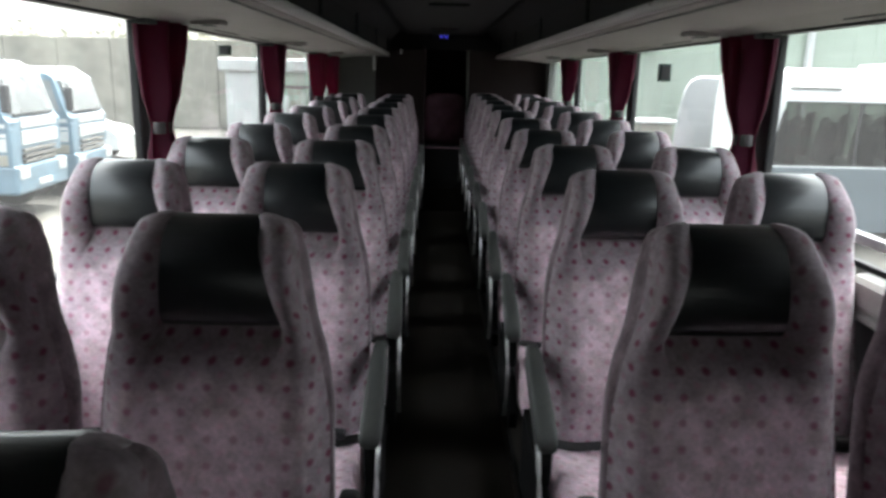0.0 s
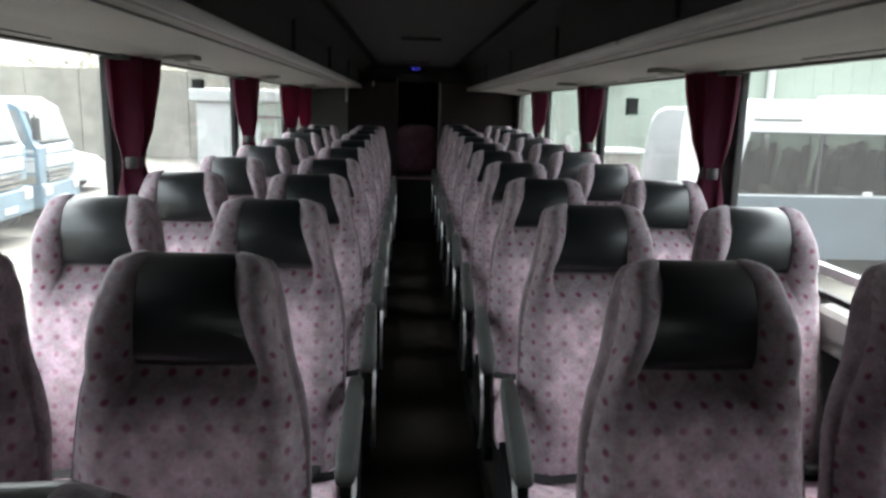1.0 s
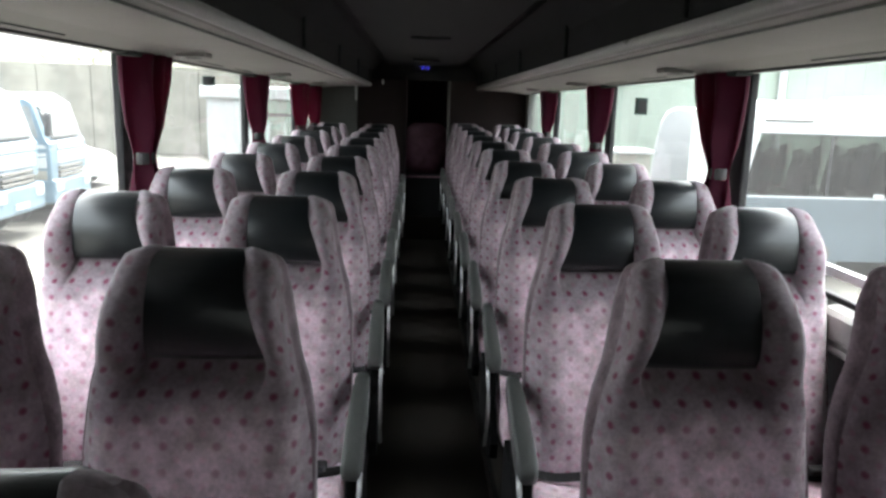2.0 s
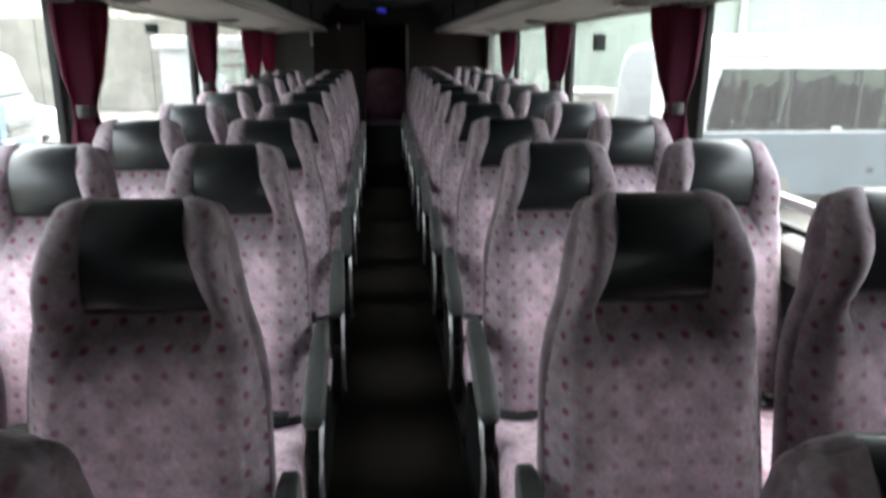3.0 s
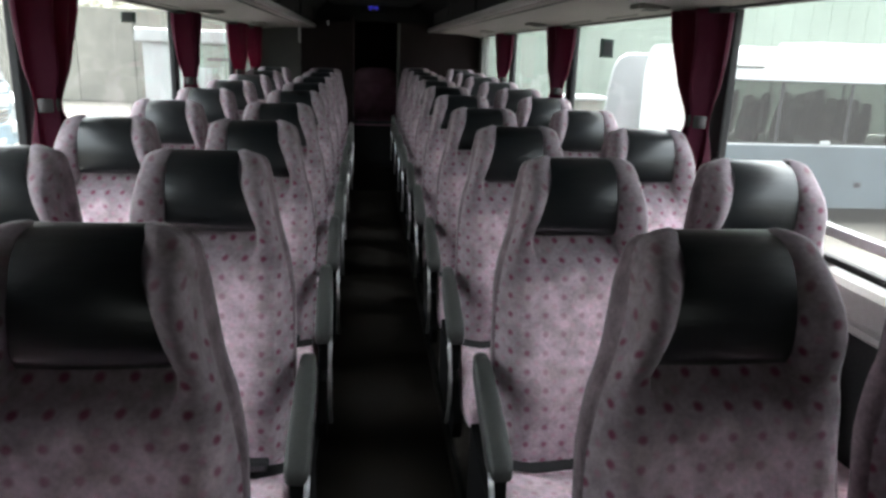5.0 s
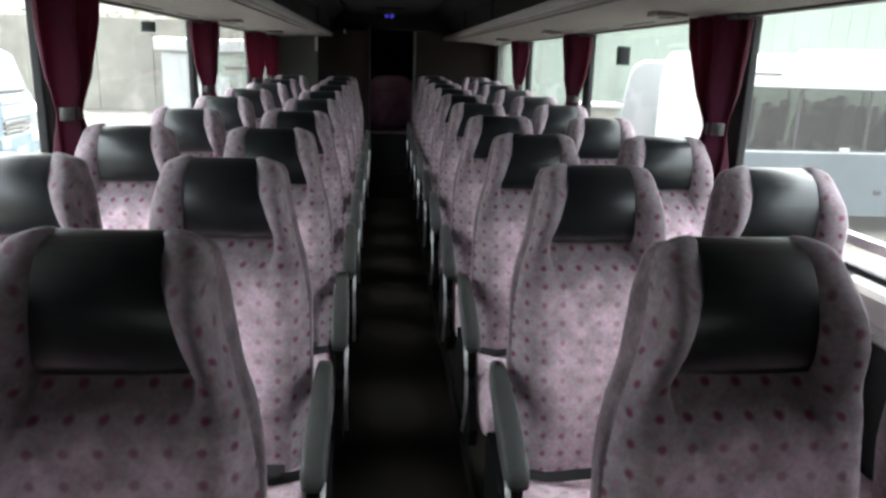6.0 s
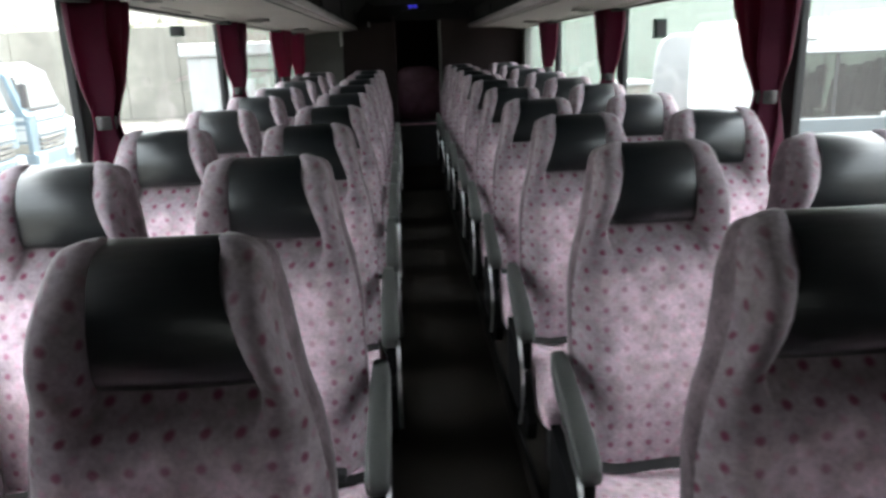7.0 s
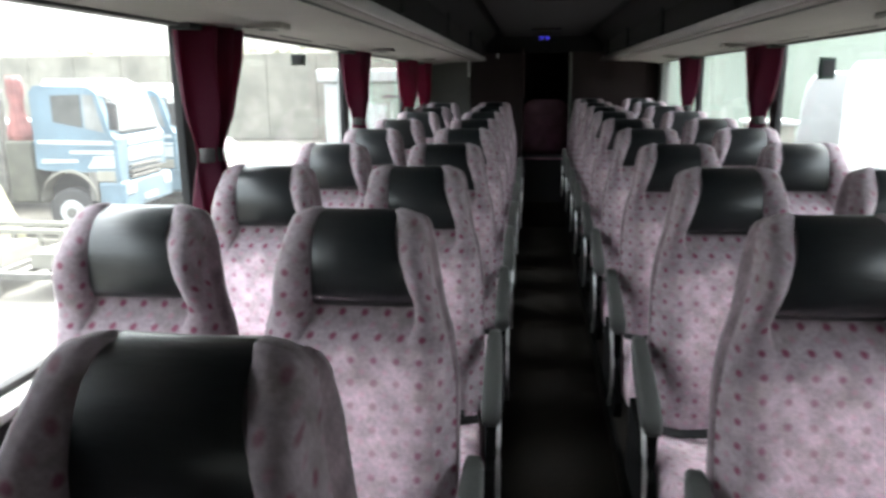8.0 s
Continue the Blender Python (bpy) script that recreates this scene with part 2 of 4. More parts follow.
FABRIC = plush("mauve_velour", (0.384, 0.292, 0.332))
# cushion copy of the velour, paler: the light on it is in the colour
SEAT_FABRIC = plush("lit_mauve_velour", (0.384, 0.292, 0.332), True)
# the seat velour again, darker: shade on the seat sides as colour
SIDE_SHADE = material("shade_dark_velour", (0.22, 0.17, 0.19), 0.9, grain=0.2, scale=110.0, bump=0.0012, stain=0.3, stain_scale=22.0, spec=0.15, sheen=0.2)
LEATHER = material("black_leather", (0.009, 0.011, 0.012), 0.3, grain=0.2, scale=90, bump=0.0008, stain=0.15, stain_scale=14, vary=0.1, spec=0.55)
fold = LEATHER.node_tree.nodes.new("ShaderNodeVectorMath")
fold.operation, fold.inputs[1].default_value = "MULTIPLY", (0.32, 1.0, 1.6)
for node in list(LEATHER.node_tree.nodes):
    if node.type == "TEX_NOISE":
        LEATHER.node_tree.links.new(fold.outputs[0], node.inputs["Vector"])
    elif node.type == "TEX_COORD":
        LEATHER.node_tree.links.new(node.outputs["Object"], fold.inputs[0])
crease, ruck = LEATHER.node_tree.nodes.new("ShaderNodeTexNoise"), LEATHER.node_tree.nodes.new("ShaderNodeBump")
crease.inputs["Scale"].default_value, crease.inputs["Detail"].default_value, crease.inputs["Distortion"].default_value = 16.0, 3, 0.8
ruck.inputs["Strength"].default_value, ruck.inputs["Distance"].default_value = 0.32, 0.0025
LEATHER.node_tree.links.new(fold.outputs[0], crease.inputs["Vector"])
LEATHER.node_tree.links.new(crease.outputs["Fac"], ruck.inputs["Height"])
leather_top = LEATHER.node_tree.nodes["Principled BSDF"].inputs["Normal"]
LEATHER.node_tree.links.new(leather_top.links[0].from_socket, ruck.inputs["Normal"])
LEATHER.node_tree.links.new(ruck.outputs[0], leather_top)
ARM = material("grey_green_armrest", (0.055, 0.057, 0.053), 0.5, grain=0.1, scale=180, bump=0.0004, stain=0.12, stain_scale=10)
MATT = material("matt_black_cover", (0.005, 0.005, 0.005), 0.9, grain=0.15, scale=120, stain=0.15, spec=0.12)
SHELL = material("grey_back_shell", (0.045, 0.043, 0.045), 0.6, grain=0.1, scale=90, bump=0.0004, stain=0.15, stain_scale=5)
BLACK = material("black_plastic", (0.012, 0.012, 0.013), 0.7, grain=0.15, scale=120, bump=0.0004, stain=0.15, stain_scale=6)
STRAP = material("seat_belt_webbing", (0.012, 0.011, 0.012), 0.7, grain=0.3, scale=300, bump=0.0006)
ALU = material("brushed_aluminium", (0.55, 0.56, 0.55), 0.38, metal=0.9, grain=0.08, scale=90, stain=0.12, stain_scale=8)
CARPET = material("dark_brown_carpet", (0.015, 0.0125, 0.0095), 0.85, grain=0.45, scale=160, bump=0.002, stain=0.25, stain_scale=4, spec=0.2)
WALLCARPET = material("charcoal_wall_carpet", (0.02, 0.02, 0.021), 0.95, grain=0.3, scale=140, bump=0.002, stain=0.15)
PANEL = material("light_grey_trim", (0.42, 0.42, 0.40), 0.55, grain=0.05, scale=60, bump=0.0004, stain=0.1, stain_scale=4)
RACK = material("light_grey_rack_felt", (0.195, 0.187, 0.172), 0.8, grain=0.06, scale=120, bump=0.0008, stain=0.1, stain_scale=2.5)
LIP = material("satin_grey_lip", (0.28, 0.275, 0.26), 0.3, grain=0.05, scale=60, stain=0.08, stain_scale=3)
RACKDARK = material("charcoal_rack_felt", (0.019, 0.019, 0.0195), 0.95, spec=0.1, grain=0.15, scale=110, bump=0.0008, stain=0.15)
CEILING = material("dark_grey_headlining", (0.027, 0.027, 0.027), 0.95, spec=0.1, grain=0.12, scale=120, bump=0.0008, stain=0.12)
DARK = material("dark_rear_panel", (0.020, 0.013, 0.013), 0.75, spec=0.2, grain=0.08, scale=60, stain=0.15)
GREYPANEL = material("grey_cubicle_panel", (0.10, 0.104, 0.095), 0.75, grain=0.06, scale=60, stain=0.12)
DIMVELOUR = material("dim_maroon_velour", (0.40, 0.22, 0.28), 0.9, grain=0.12, scale=100, bump=0.001, stain=0.25, stain_scale=8, spec=0.1)
CURTAIN = material("maroon_curtain_velvet", (0.043, 0.0035, 0.0145), 0.8, grain=0.15, scale=150, bump=0.0008, stain=0.15, stain_scale=8, sheen=0.12, spec=0.2)
lit, cloth = CURTAIN.node_tree.nodes.new("ShaderNodeBsdfTranslucent"), CURTAIN.node_tree.nodes.new("ShaderNodeMixShader")
lit.inputs["Color"].default_value, cloth.inputs[0].default_value = (0.36, 0.02, 0.095, 1), 0.28
CURTAIN.node_tree.links.new(CURTAIN.node_tree.nodes["Principled BSDF"].outputs[0], cloth.inputs[1])
CURTAIN.node_tree.links.new(lit.outputs[0], cloth.inputs[2])
CURTAIN.node_tree.links.new(cloth.outputs[0], CURTAIN.node_tree.nodes["Material Output"].inputs["Surface"])
TIE = material("grey_tie_band", (0.048, 0.042, 0.044), 0.7, grain=0.1, scale=90)
GLASS = glazing("window_glass", (0.86, 0.885, 0.87), 6.0)
STICKER = material("dark_green_sticker", (0.008, 0.03, 0.02), 0.5, grain=0.05)
BLUE_GLOW = glow("blue_display_digit", (0.10, 0.09, 1.0), 0.13)
ASPHALT = material("wet_yard_asphalt", (0.030, 0.0265, 0.0195), 0.7, grain=0.22, scale=7, bump=0.01, stain=0.4, stain_scale=0.5)
CONCRETE = material("weathered_concrete", (0.185, 0.176, 0.148), 0.85, grain=0.1, scale=3, bump=0.01, stain=0.3, stain_scale=0.5)
GREENCLAD = material("pale_green_cladding", (0.222, 0.262, 0.217), 0.55, grain=0.04, scale=5, stain=0.12, stain_scale=0.4)
WHITE = material("white_vehicle_paint", (0.36, 0.37, 0.365), 0.35, grain=0.03, scale=8, stain=0.08, stain_scale=1.2)
VANWHITE = material("dull_white_van_paint", (0.19, 0.195, 0.20), 0.4, grain=0.04, scale=5, stain=0.12, stain_scale=0.8)
PALEBLUE = material("pale_blue_bus_paint", (0.056, 0.072, 0.082), 0.35, grain=0.03, scale=8, stain=0.1, stain_scale=1.0)
TRUCKBLUE = material("blue_truck_paint", (0.092, 0.14, 0.176), 0.35, grain=0.05, scale=8, stain=0.15, stain_scale=1.5)
TYRE = material("tyre_rubber", (0.03, 0.03, 0.03), 0.85, grain=0.2, scale=40)
DARKGLASS = material("tinted_vehicle_glass", (0.06, 0.063, 0.06), 0.12, grain=0.3, scale=2, stain=0.4, stain_scale=1.5)
# pale base colour stands for glare on the truck's quarter window
GLAREGLASS = material("glare_pale_glass", (0.2, 0.205, 0.2), 0.1, grain=0.2, scale=2, stain=0.2, stain_scale=1.5)
BUSGLASS = glazing("streaked_bus_glass", (0.42, 0.44, 0.42), 6.0, 0.004)
BUSSEAT = material("charcoal_bus_moquette", (0.012, 0.014, 0.014), 0.9, grain=0.2, scale=30, stain=0.2, spec=0.1)
BROWNSEAT = material("faded_brown_moquette", (0.05, 0.044, 0.036), 0.9, grain=0.2, scale=30, stain=0.25, spec=0.1)
BUSLINING = material("grey_bus_lining", (0.16, 0.165, 0.155), 0.8, grain=0.1, scale=12, stain=0.15)
CHASSIS = material("grimy_chassis", (0.10, 0.095, 0.085), 0.7, grain=0.2, scale=12, stain=0.3)
LEAF = material("pale_hedge_leaves", (0.30, 0.29, 0.21), 0.7, grain=0.3, scale=3, stain=0.3, stain_scale=0.6, vary=0.1)
OLIVE = material("olive_steel", (0.06, 0.06, 0.045), 0.7, grain=0.15, scale=10, stain=0.3)
CREAM = material("cream_tarpaulin", (0.42, 0.40, 0.26), 0.7, grain=0.1, scale=10, stain=0.2)
REDTARP = material("faded_red_sheet", (0.20, 0.075, 0.07), 0.7, grain=0.15, scale=6, stain=0.2)


# ---- mesh helpers ----
def empty(name, m=None):
    ob = new(name)
    ob.empty_display_size = 0.1
    if m is not None:
        ob.matrix_basis = m
    return ob


def part(name, bm, mat, parent=None, label="", smooth=False):
    """Links a bmesh as one mesh object, under a thing or a part."""
    me = bpy.data.meshes.new(name)
    bmesh.ops.recalc_face_normals(bm, faces=bm.faces)
    for f in bm.faces:
        f.smooth = smooth
    bm.to_mesh(me)
    bm.free()
    me.materials.append(mat)
    ob = new(name, me)
    ob.parent = parent
    if label:
        ob["label"] = label
    return ob


def box(x0, x1, y0, y1, z0, z1, bevel=0.0, bm=None, segs=2):
    bm = bm or bmesh.new()
    vs = bmesh.ops.create_cube(bm, size=1.0, matrix=Matrix.LocRotScale(((x0 + x1) / 2, (y0 + y1) / 2, (z0 + z1) / 2), None, (x1 - x0, y1 - y0, z1 - z0)))["verts"]
    if bevel:
        es = list({e for v in vs for e in v.link_edges})
        bmesh.ops.bevel(bm, geom=es, offset=bevel, segments=segs, affect="EDGES", profile=0.5)
    return bm


def loft(rings, bm=None, caps=True, closed=True, uv_mid=None, uv_up=None):
    """A skin through rings of points. uv_mid: lays the texture out by length, from that point of each ring."""
    bm = bm or bmesh.new()
    vr = [[bm.verts.new(p) for p in r] for r in rings]
    n = len(rings[0])
    for a, b in zip(vr, vr[1:]):
        for i in range(n if closed else n - 1):
            j = (i + 1) % n
            bm.faces.new((a[i], a[j], b[j], b[i]))
    if caps and closed:
        bm.faces.new(vr[0])
        bm.faces.new(vr[-1])
    if uv_mid is not None:
        place, along = {}, 0.0
        for k, r in enumerate(vr):
            if k:
                along += (r[uv_mid].co - vr[k - 1][uv_mid].co).length
            if uv_up:
                along = uv_up[k]
            out = 0.0
            for i in range(uv_mid, n):
                out += (r[i].co - r[i - 1].co).length if i > uv_mid else 0.0
                place[r[i]] = (out, along)
            out = 0.0
            for i in range(uv_mid - 1, -1, -1):
                out -= (r[i].co - r[i + 1].co).length
                place[r[i]] = (out, along)
        layer = bm.loops.layers.uv.new("lengths")
        for f in bm.faces:
            for lp in f.loops:
                lp[layer].uv = place[lp.vert]
    return bm


def tube(points, r, sides=8, bm=None):
    pts = [Vector(p) for p in points]
    rings = []
    for i, p in enumerate(pts):
        d = (pts[min(i + 1, len(pts) - 1)] - pts[max(i - 1, 0)]).normalized()
        u = d.cross(Vector((0, 0, 1)) if abs(d.z) < 0.9 else Vector((1, 0, 0))).normalized()
        w = d.cross(u)
        rings.append([p + r * (math.cos(a) * u + math.sin(a) * w) for a in (2 * math.pi * k / sides for k in range(sides))])
    return loft(rings, bm)


def extrude_yz(profile, x0, x1, bm=None):
    """A profile of (y, z) points drawn out along x."""
    return loft([[(x, y, z) for y, z in profile] for x in (x0, x1)], bm)


def extrude_xz(profile, ys, bm=None):
    """A profile of (x, z) points drawn out along y."""
    return loft([[(x, y, z) for x, z in profile] for y in ys], bm)


def extrude_y(profile, y0, y1, bm=None):
    """A plate of (x, z) corners, drawn out along y."""
    return loft([[(x, y, z) for x, z in profile] for y in (y0, y1)], bm)


def lerp(table, v):
    for (a, fa), (b, fb) in zip(table, table[1:]):
        if v <= b:
            k = min(1, max(0, (v - a) / (b - a)))
            return fa + (fb - fa) * k
    return table[-1][1]


def smooth01(a, b, v):
    k = min(1, max(0, (v - a) / (b - a)))
    return k * k * (3 - 2 * k)


PITCH = 0.75
FIRST_RISE, SLOPE = 1.9, 0.0147


def rise(y):
    """The gangway climbs gently towards the rear, and dips at the front row to fit the camera's view."""
    return SLOPE * max(0.0, y - FIRST_RISE) - 0.065 * smooth01(-0.2, -0.6, y)


# ---- shell of the coach ----
HALF, FRONT, REAR = 1.2, -2.6, 8.1
SILL, HEAD = 1.15, 1.75


def structure(name, bm, mat, label, smooth=False):
    return tagged(part(name, bm, mat, None, smooth=smooth), label, kind="structure")


ys = [FRONT, -0.6, -0.5, -0.4, -0.3, -0.2, FIRST_RISE, REAR]
structure("floor", extrude_xz([(-0.27, -0.06), (0.27, -0.06), (0.27, 0.0), (-0.27, 0.0)], ys), CARPET, "dark brown carpet on the coach gangway floor")
for v in bpy.data.objects["floor"].data.vertices:
    v.co.z += rise(v.co.y)
for side, nm in ((-1, "platform_west"), (1, "platform_east")):
    prof = [(side * 0.262, -0.05), (side * HALF, -0.05), (side * HALF, 0.15), (side * 0.262, 0.15)]
    structure(nm, loft([[(x, y, z + rise(y)) for x, z in prof] for y in ys]), CARPET, "dark carpeted seat platform beside the gangway")
    prof = [(side * 0.248, 0.135), (side * 0.262, 0.135), (side * 0.262, 0.156), (side * 0.248, 0.156)]
    structure("trim", loft([[(x, y, z + rise(y)) for x, z in prof] for y in ys]), MATT, "matt black edge strip along the seat platform")

PILLARS = (1.49, 3.44, 5.3)
for side, nm in ((-1, "wall_west"), (1, "wall_east")):
    end = 6.4 if side < 0 else 6.95
    w = new(nm)
    tagged(w, "dark carpeted coach side wall under the windows", kind="structure")
    low = 0.965 if side < 0 else 1.065
    part("lower_wall", box(*sorted((side * 1.17, side * 1.23)), FRONT, REAR, -0.3, 0.92), WALLCARPET, w)
    prof = [(1.17, 0.92), (1.13, 0.925), (1.12, 0.935), (1.12, 0.95), (1.128, 0.955), (1.19, low - 0.01), (1.23, low - 0.01), (1.23, 0.92)]
    part("side_panel", extrude_xz([(side * x, z) for x, z in prof], [FRONT, REAR]), PANEL, w, "white moulded window ledge")
    part("gasket", box(*sorted((side * 1.175, side * 1.205)), FRONT, end, low - 0.012, low + 0.006, 0.003), BLACK, w, "black window gasket")
    if side > 0:
        part("window_rail", box(1.165, 1.19, FRONT, end, 1.125, 1.155, 0.004), ALU, w, "aluminium rail across the lower window")
        duct = [(1.165, 0.955), (1.122, 0.965), (1.118, 0.975), (1.118, 1.035), (1.13, 1.05), (1.165, 1.056)]
        part("duct_cover", extrude_xz(duct, [FRONT, 0.74]), PANEL, w, "pale grey heater duct cover")
        part("duct_cover", extrude_xz(duct, [0.80, REAR]), PANEL, w, "pale grey heater duct cover")
    part("header", box(*sorted((side * 1.15, side * 1.23)), FRONT, REAR, HEAD, 2.06), RACK, w)
    part("rear_panel", box(*sorted((side * 1.16, side * 1.23)), end, REAR, low, HEAD), GREYPANEL, w)
    for y in PILLARS:
        part("pillar", box(*sorted((side * 1.162, side * 1.193)), y - (0.03 if side > 0 else -0.005), y + 0.10, low - 0.02, HEAD, 0.006), BLACK, w, "dark grey window pillar")
    # unseen blank panel, added to keep window light off the nearest seats
    part("light_block_panel", box(*sorted((side * 1.16, side * 1.23)), FRONT, -0.26, low - 0.02, HEAD), RACKDARK, w)
    edges = [-0.26, *PILLARS, end]
    for a, b in zip(edges, edges[1:]):
        pane = part("window_pane", box(*sorted((side * 1.195, side * 1.2)), a, b, low - 0.01, HEAD + 0.01), GLASS, w, "clear coach window glass")
        pane.visible_shadow = False

# roof, racks and ceiling
prof = [(-1.23, 2.06), (1.23, 2.06), (1.1, 2.2), (-1.1, 2.2)]
structure("ceiling", extrude_xz(prof, [FRONT, REAR]), CEILING, "dark headlining under the coach roof")
LIP_X, LIP_Z = 0.60, 1.79
for side in (-1, 1):
    rk = tagged(empty("luggage_rack"), "light grey felt overhead luggage rack with a satin lip", "luggage rack", "overhead luggage racks")
    prof = [(1.15, HEAD - 0.012), (0.95, HEAD + 0.012), (LIP_X + 0.02, LIP_Z - 0.016), (LIP_X, LIP_Z), (0.66, LIP_Z + 0.012), (0.95, HEAD + 0.04), (1.15, HEAD + 0.02)]
    part("seam", box(*sorted((side * 0.662, side * 0.668)), FRONT, 7.1, 1.766, 1.774), GREYPANEL, rk, "fine dark seam")
    part("underside", extrude_xz([(side * x, z) for x, z in prof], [FRONT, 7.1]), RACK, rk)
    lip = [(LIP_X - 0.004 + 0.014 * math.cos(a), LIP_Z + 0.004 + 0.020 * math.sin(a)) for a in (2 * math.pi * i / 14 for i in range(14))]
    part("lip", extrude_xz([(side * x, z) for x, z in lip], [FRONT, 7.1]), LIP, rk, "satin grey rounded rack lip", smooth=True)
    shade = [(0.60, LIP_Z + 0.012), (0.64, LIP_Z + 0.012), (0.62, 1.95), (0.50, 2.05), (0.48, 2.05), (0.60, 1.94)]
    part("fascia", extrude_xz([(side * x, z) for x, z in shade], [FRONT, 7.1]), RACKDARK, rk, "dark fascia above the lip")
    for i in range(7):
        y = -2.4 + 1.5 * i
        part("strut", tube([(side * 0.585, y, LIP_Z + 0.03), (side * 0.585, y, 2.04)], 0.009), RACKDARK, rk)
    for y0 in (-0.2, 0.45, 2.1, 2.75, 4.2, 4.9):
        part("air_slot", box(*sorted((side * 1.05, side * 1.058)), y0, y0 + 0.4, HEAD - 0.004, HEAD + 0.006, 0.001), GREYPANEL, rk, "narrow dark air slot")
for side in (-1, 1):
    for y in (1.72, 3.58, 5.4):
        lamp_unit = tagged(empty("reading_light"), "small grey reading light unit under the luggage rack", "reading light", "reading lights")
        part("housing", box(*sorted((side * 0.90, side * 1.02)), y - 0.05, y + 0.05, 1.744, 1.764, 0.006), RACK, lamp_unit)
        part("lens", box(*sorted((side * 0.935, side * 0.985)), y - 0.025, y + 0.025, 1.740, 1.746, 0.003), GREYPANEL, lamp_unit)
panel = [(-0.46, 2.052), (-0.4, 2.02), (0.4, 2.02), (0.46, 2.052)]
structure("trim", extrude_xz(panel, [FRONT, 7.1]), CEILING, "dark grey central ceiling panel")
for y in (1.2, 3.6, 6.0):
    d = tagged(empty("ceiling_light"), "unlit oblong ceiling light on the dark headlining", "ceiling light", "ceiling lights")
    part("frame", box(-0.13, 0.13, y - 0.05, y + 0.05, 2.005, 2.02, 0.006), RACKDARK, d)
    part("diffuser", box(-0.11, 0.11, y - 0.035, y + 0.035, 2.001, 2.006, 0.002), CEILING, d)

# rear end
w = tagged(empty("wall_north"), "dark rear wall of the coach", kind="structure")
part("rear_wall", box(-1.23, 1.23, REAR, REAR + 0.06, -0.3, 2.2), DARK, w)
part("partition", box(0.29, 1.16, 7.18, 7.22, 0.15, 2.05), DARK, w, "dark glossy partition panel")
part("post", box(0.262, 0.29, 7.16, 7.23, 0.1, 1.95, 0.008), GREYPANEL, w)
part("bulkhead", box(-1.15, 1.15, 7.1, 7.14, 1.86, 2.06), RACKDARK, w)
wc = tagged(empty("toilet_cubicle"), "grey and dark panelled cubicle at the rear of the coach", "cubicle")
part("panel", box(-1.16, -0.74, 6.86, 6.9, 0.15, 1.86), GREYPANEL, wc)
part("door", box(-0.735, -0.23, 6.88, 6.92, 0.2, 1.84, 0.004), DARK, wc, "dark cubicle door")
part("door_frame", box(-0.23, -0.2, 6.86, 7.6, 0.1, 1.9, 0.004), DARK, wc)
part("handle", box(-0.76, -0.735, 6.84, 6.86, 1.62, 1.78, 0.006), ALU, wc, "pale metal handle")
part("hook", box(-0.47, -0.45, 6.86, 6.88, 1.80, 1.85, 0.004), ALU, wc)
part("step_block", box(-0.2, 0.262, 6.95, REAR, -0.02, 0.34), CARPET, w, "dark carpeted step at the end of the gangway")

clock = tagged(empty("digital_clock"), "small digital display with two blue lit digits", "clock")
CX, CY, CZ = 0.0, 7.09, 2.005
part("case", box(CX - 0.13, CX + 0.13, CY - 0.015, CY + 0.02, CZ - 0.05, CZ + 0.05, 0.008), RACKDARK, clock)
for dx in (-0.027, 0.027):
    bm = bmesh.new()
    for a, b, c, d in ((-1, 1, 0.9, 1.15), (-1, 1, -0.12, 0.12), (-1, 1, -1.15, -0.9), (-1.1, -0.85, -1, 1), (0.85, 1.1, -1, 1)):
        box(CX + dx + a * 0.013, CX + dx + b * 0.013, CY - 0.019, CY - 0.015, CZ + c * 0.016, CZ + d * 0.016, 0, bm)
    part("digit", bm, BLUE_GLOW, clock, "blue lit digit")

# front end, unseen behind the viewer; its opening is sized for the seats' light
w = tagged(empty("wall_south"), "unseen dark front wall, its windscreen opening sized for the light on the seats", kind="structure")
WS_LOW, WS_HIGH, WS_HALF = 0.8, 1.5, 0.95
part("dashboard", box(-1.23, 1.23, FRONT - 0.06, FRONT, -0.3, WS_LOW), RACKDARK, w)
part("bulkhead", box(-1.23, 1.23, FRONT - 0.06, FRONT, WS_HIGH, 2.2), RACKDARK, w)
for side in (-1, 1):
    part("corner_post", box(*sorted((side * WS_HALF, side * 1.23)), FRONT - 0.06, FRONT, WS_LOW, WS_HIGH), RACKDARK, w)
pane = part("windscreen", box(-WS_HALF, WS_HALF, FRONT - 0.035, FRONT - 0.03, WS_LOW, WS_HIGH), GLASS, w, "clear windscreen")
pane.visible_shadow = False


# ---- seats ----
HALF_W = [(0.46, 0.185), (0.55, 0.203), (0.75, 0.208), (1.0, 0.204), (1.06, 0.197), (1.1, 0.190), (1.155, 0.174), (1.23, 0.159), (1.29, 0.149), (1.312, 0.146), (1.325, 0.141), (1.332, 0.135), (1.337, 0.126)]
FACE_Y = [(0.46, -0.145), (0.56, -0.160), (0.64, -0.160), (0.72, -0.150), (0.80, -0.133), (0.88, -0.112), (0.95, -0.094), (1.01, -0.080), (1.05, -0.075), (1.09, -0.072), (1.13, -0.069), (1.16, -0.063), (1.2, -0.05), (1.29, -0.022), (1.31, -0.013), (1.322, -0.006), (1.330, 0.001), (1.335, 0.008), (1.337, 0.013)]
THICK = [(0.46, 0.125), (0.64, 0.145), (0.8, 0.13), (0.95, 0.115), (1.1, 0.11), (1.25, 0.10), (1.29, 0.086), (1.31, 0.070), (1.322, 0.054), (1.330, 0.036), (1.335, 0.018), (1.337, 0.006)]
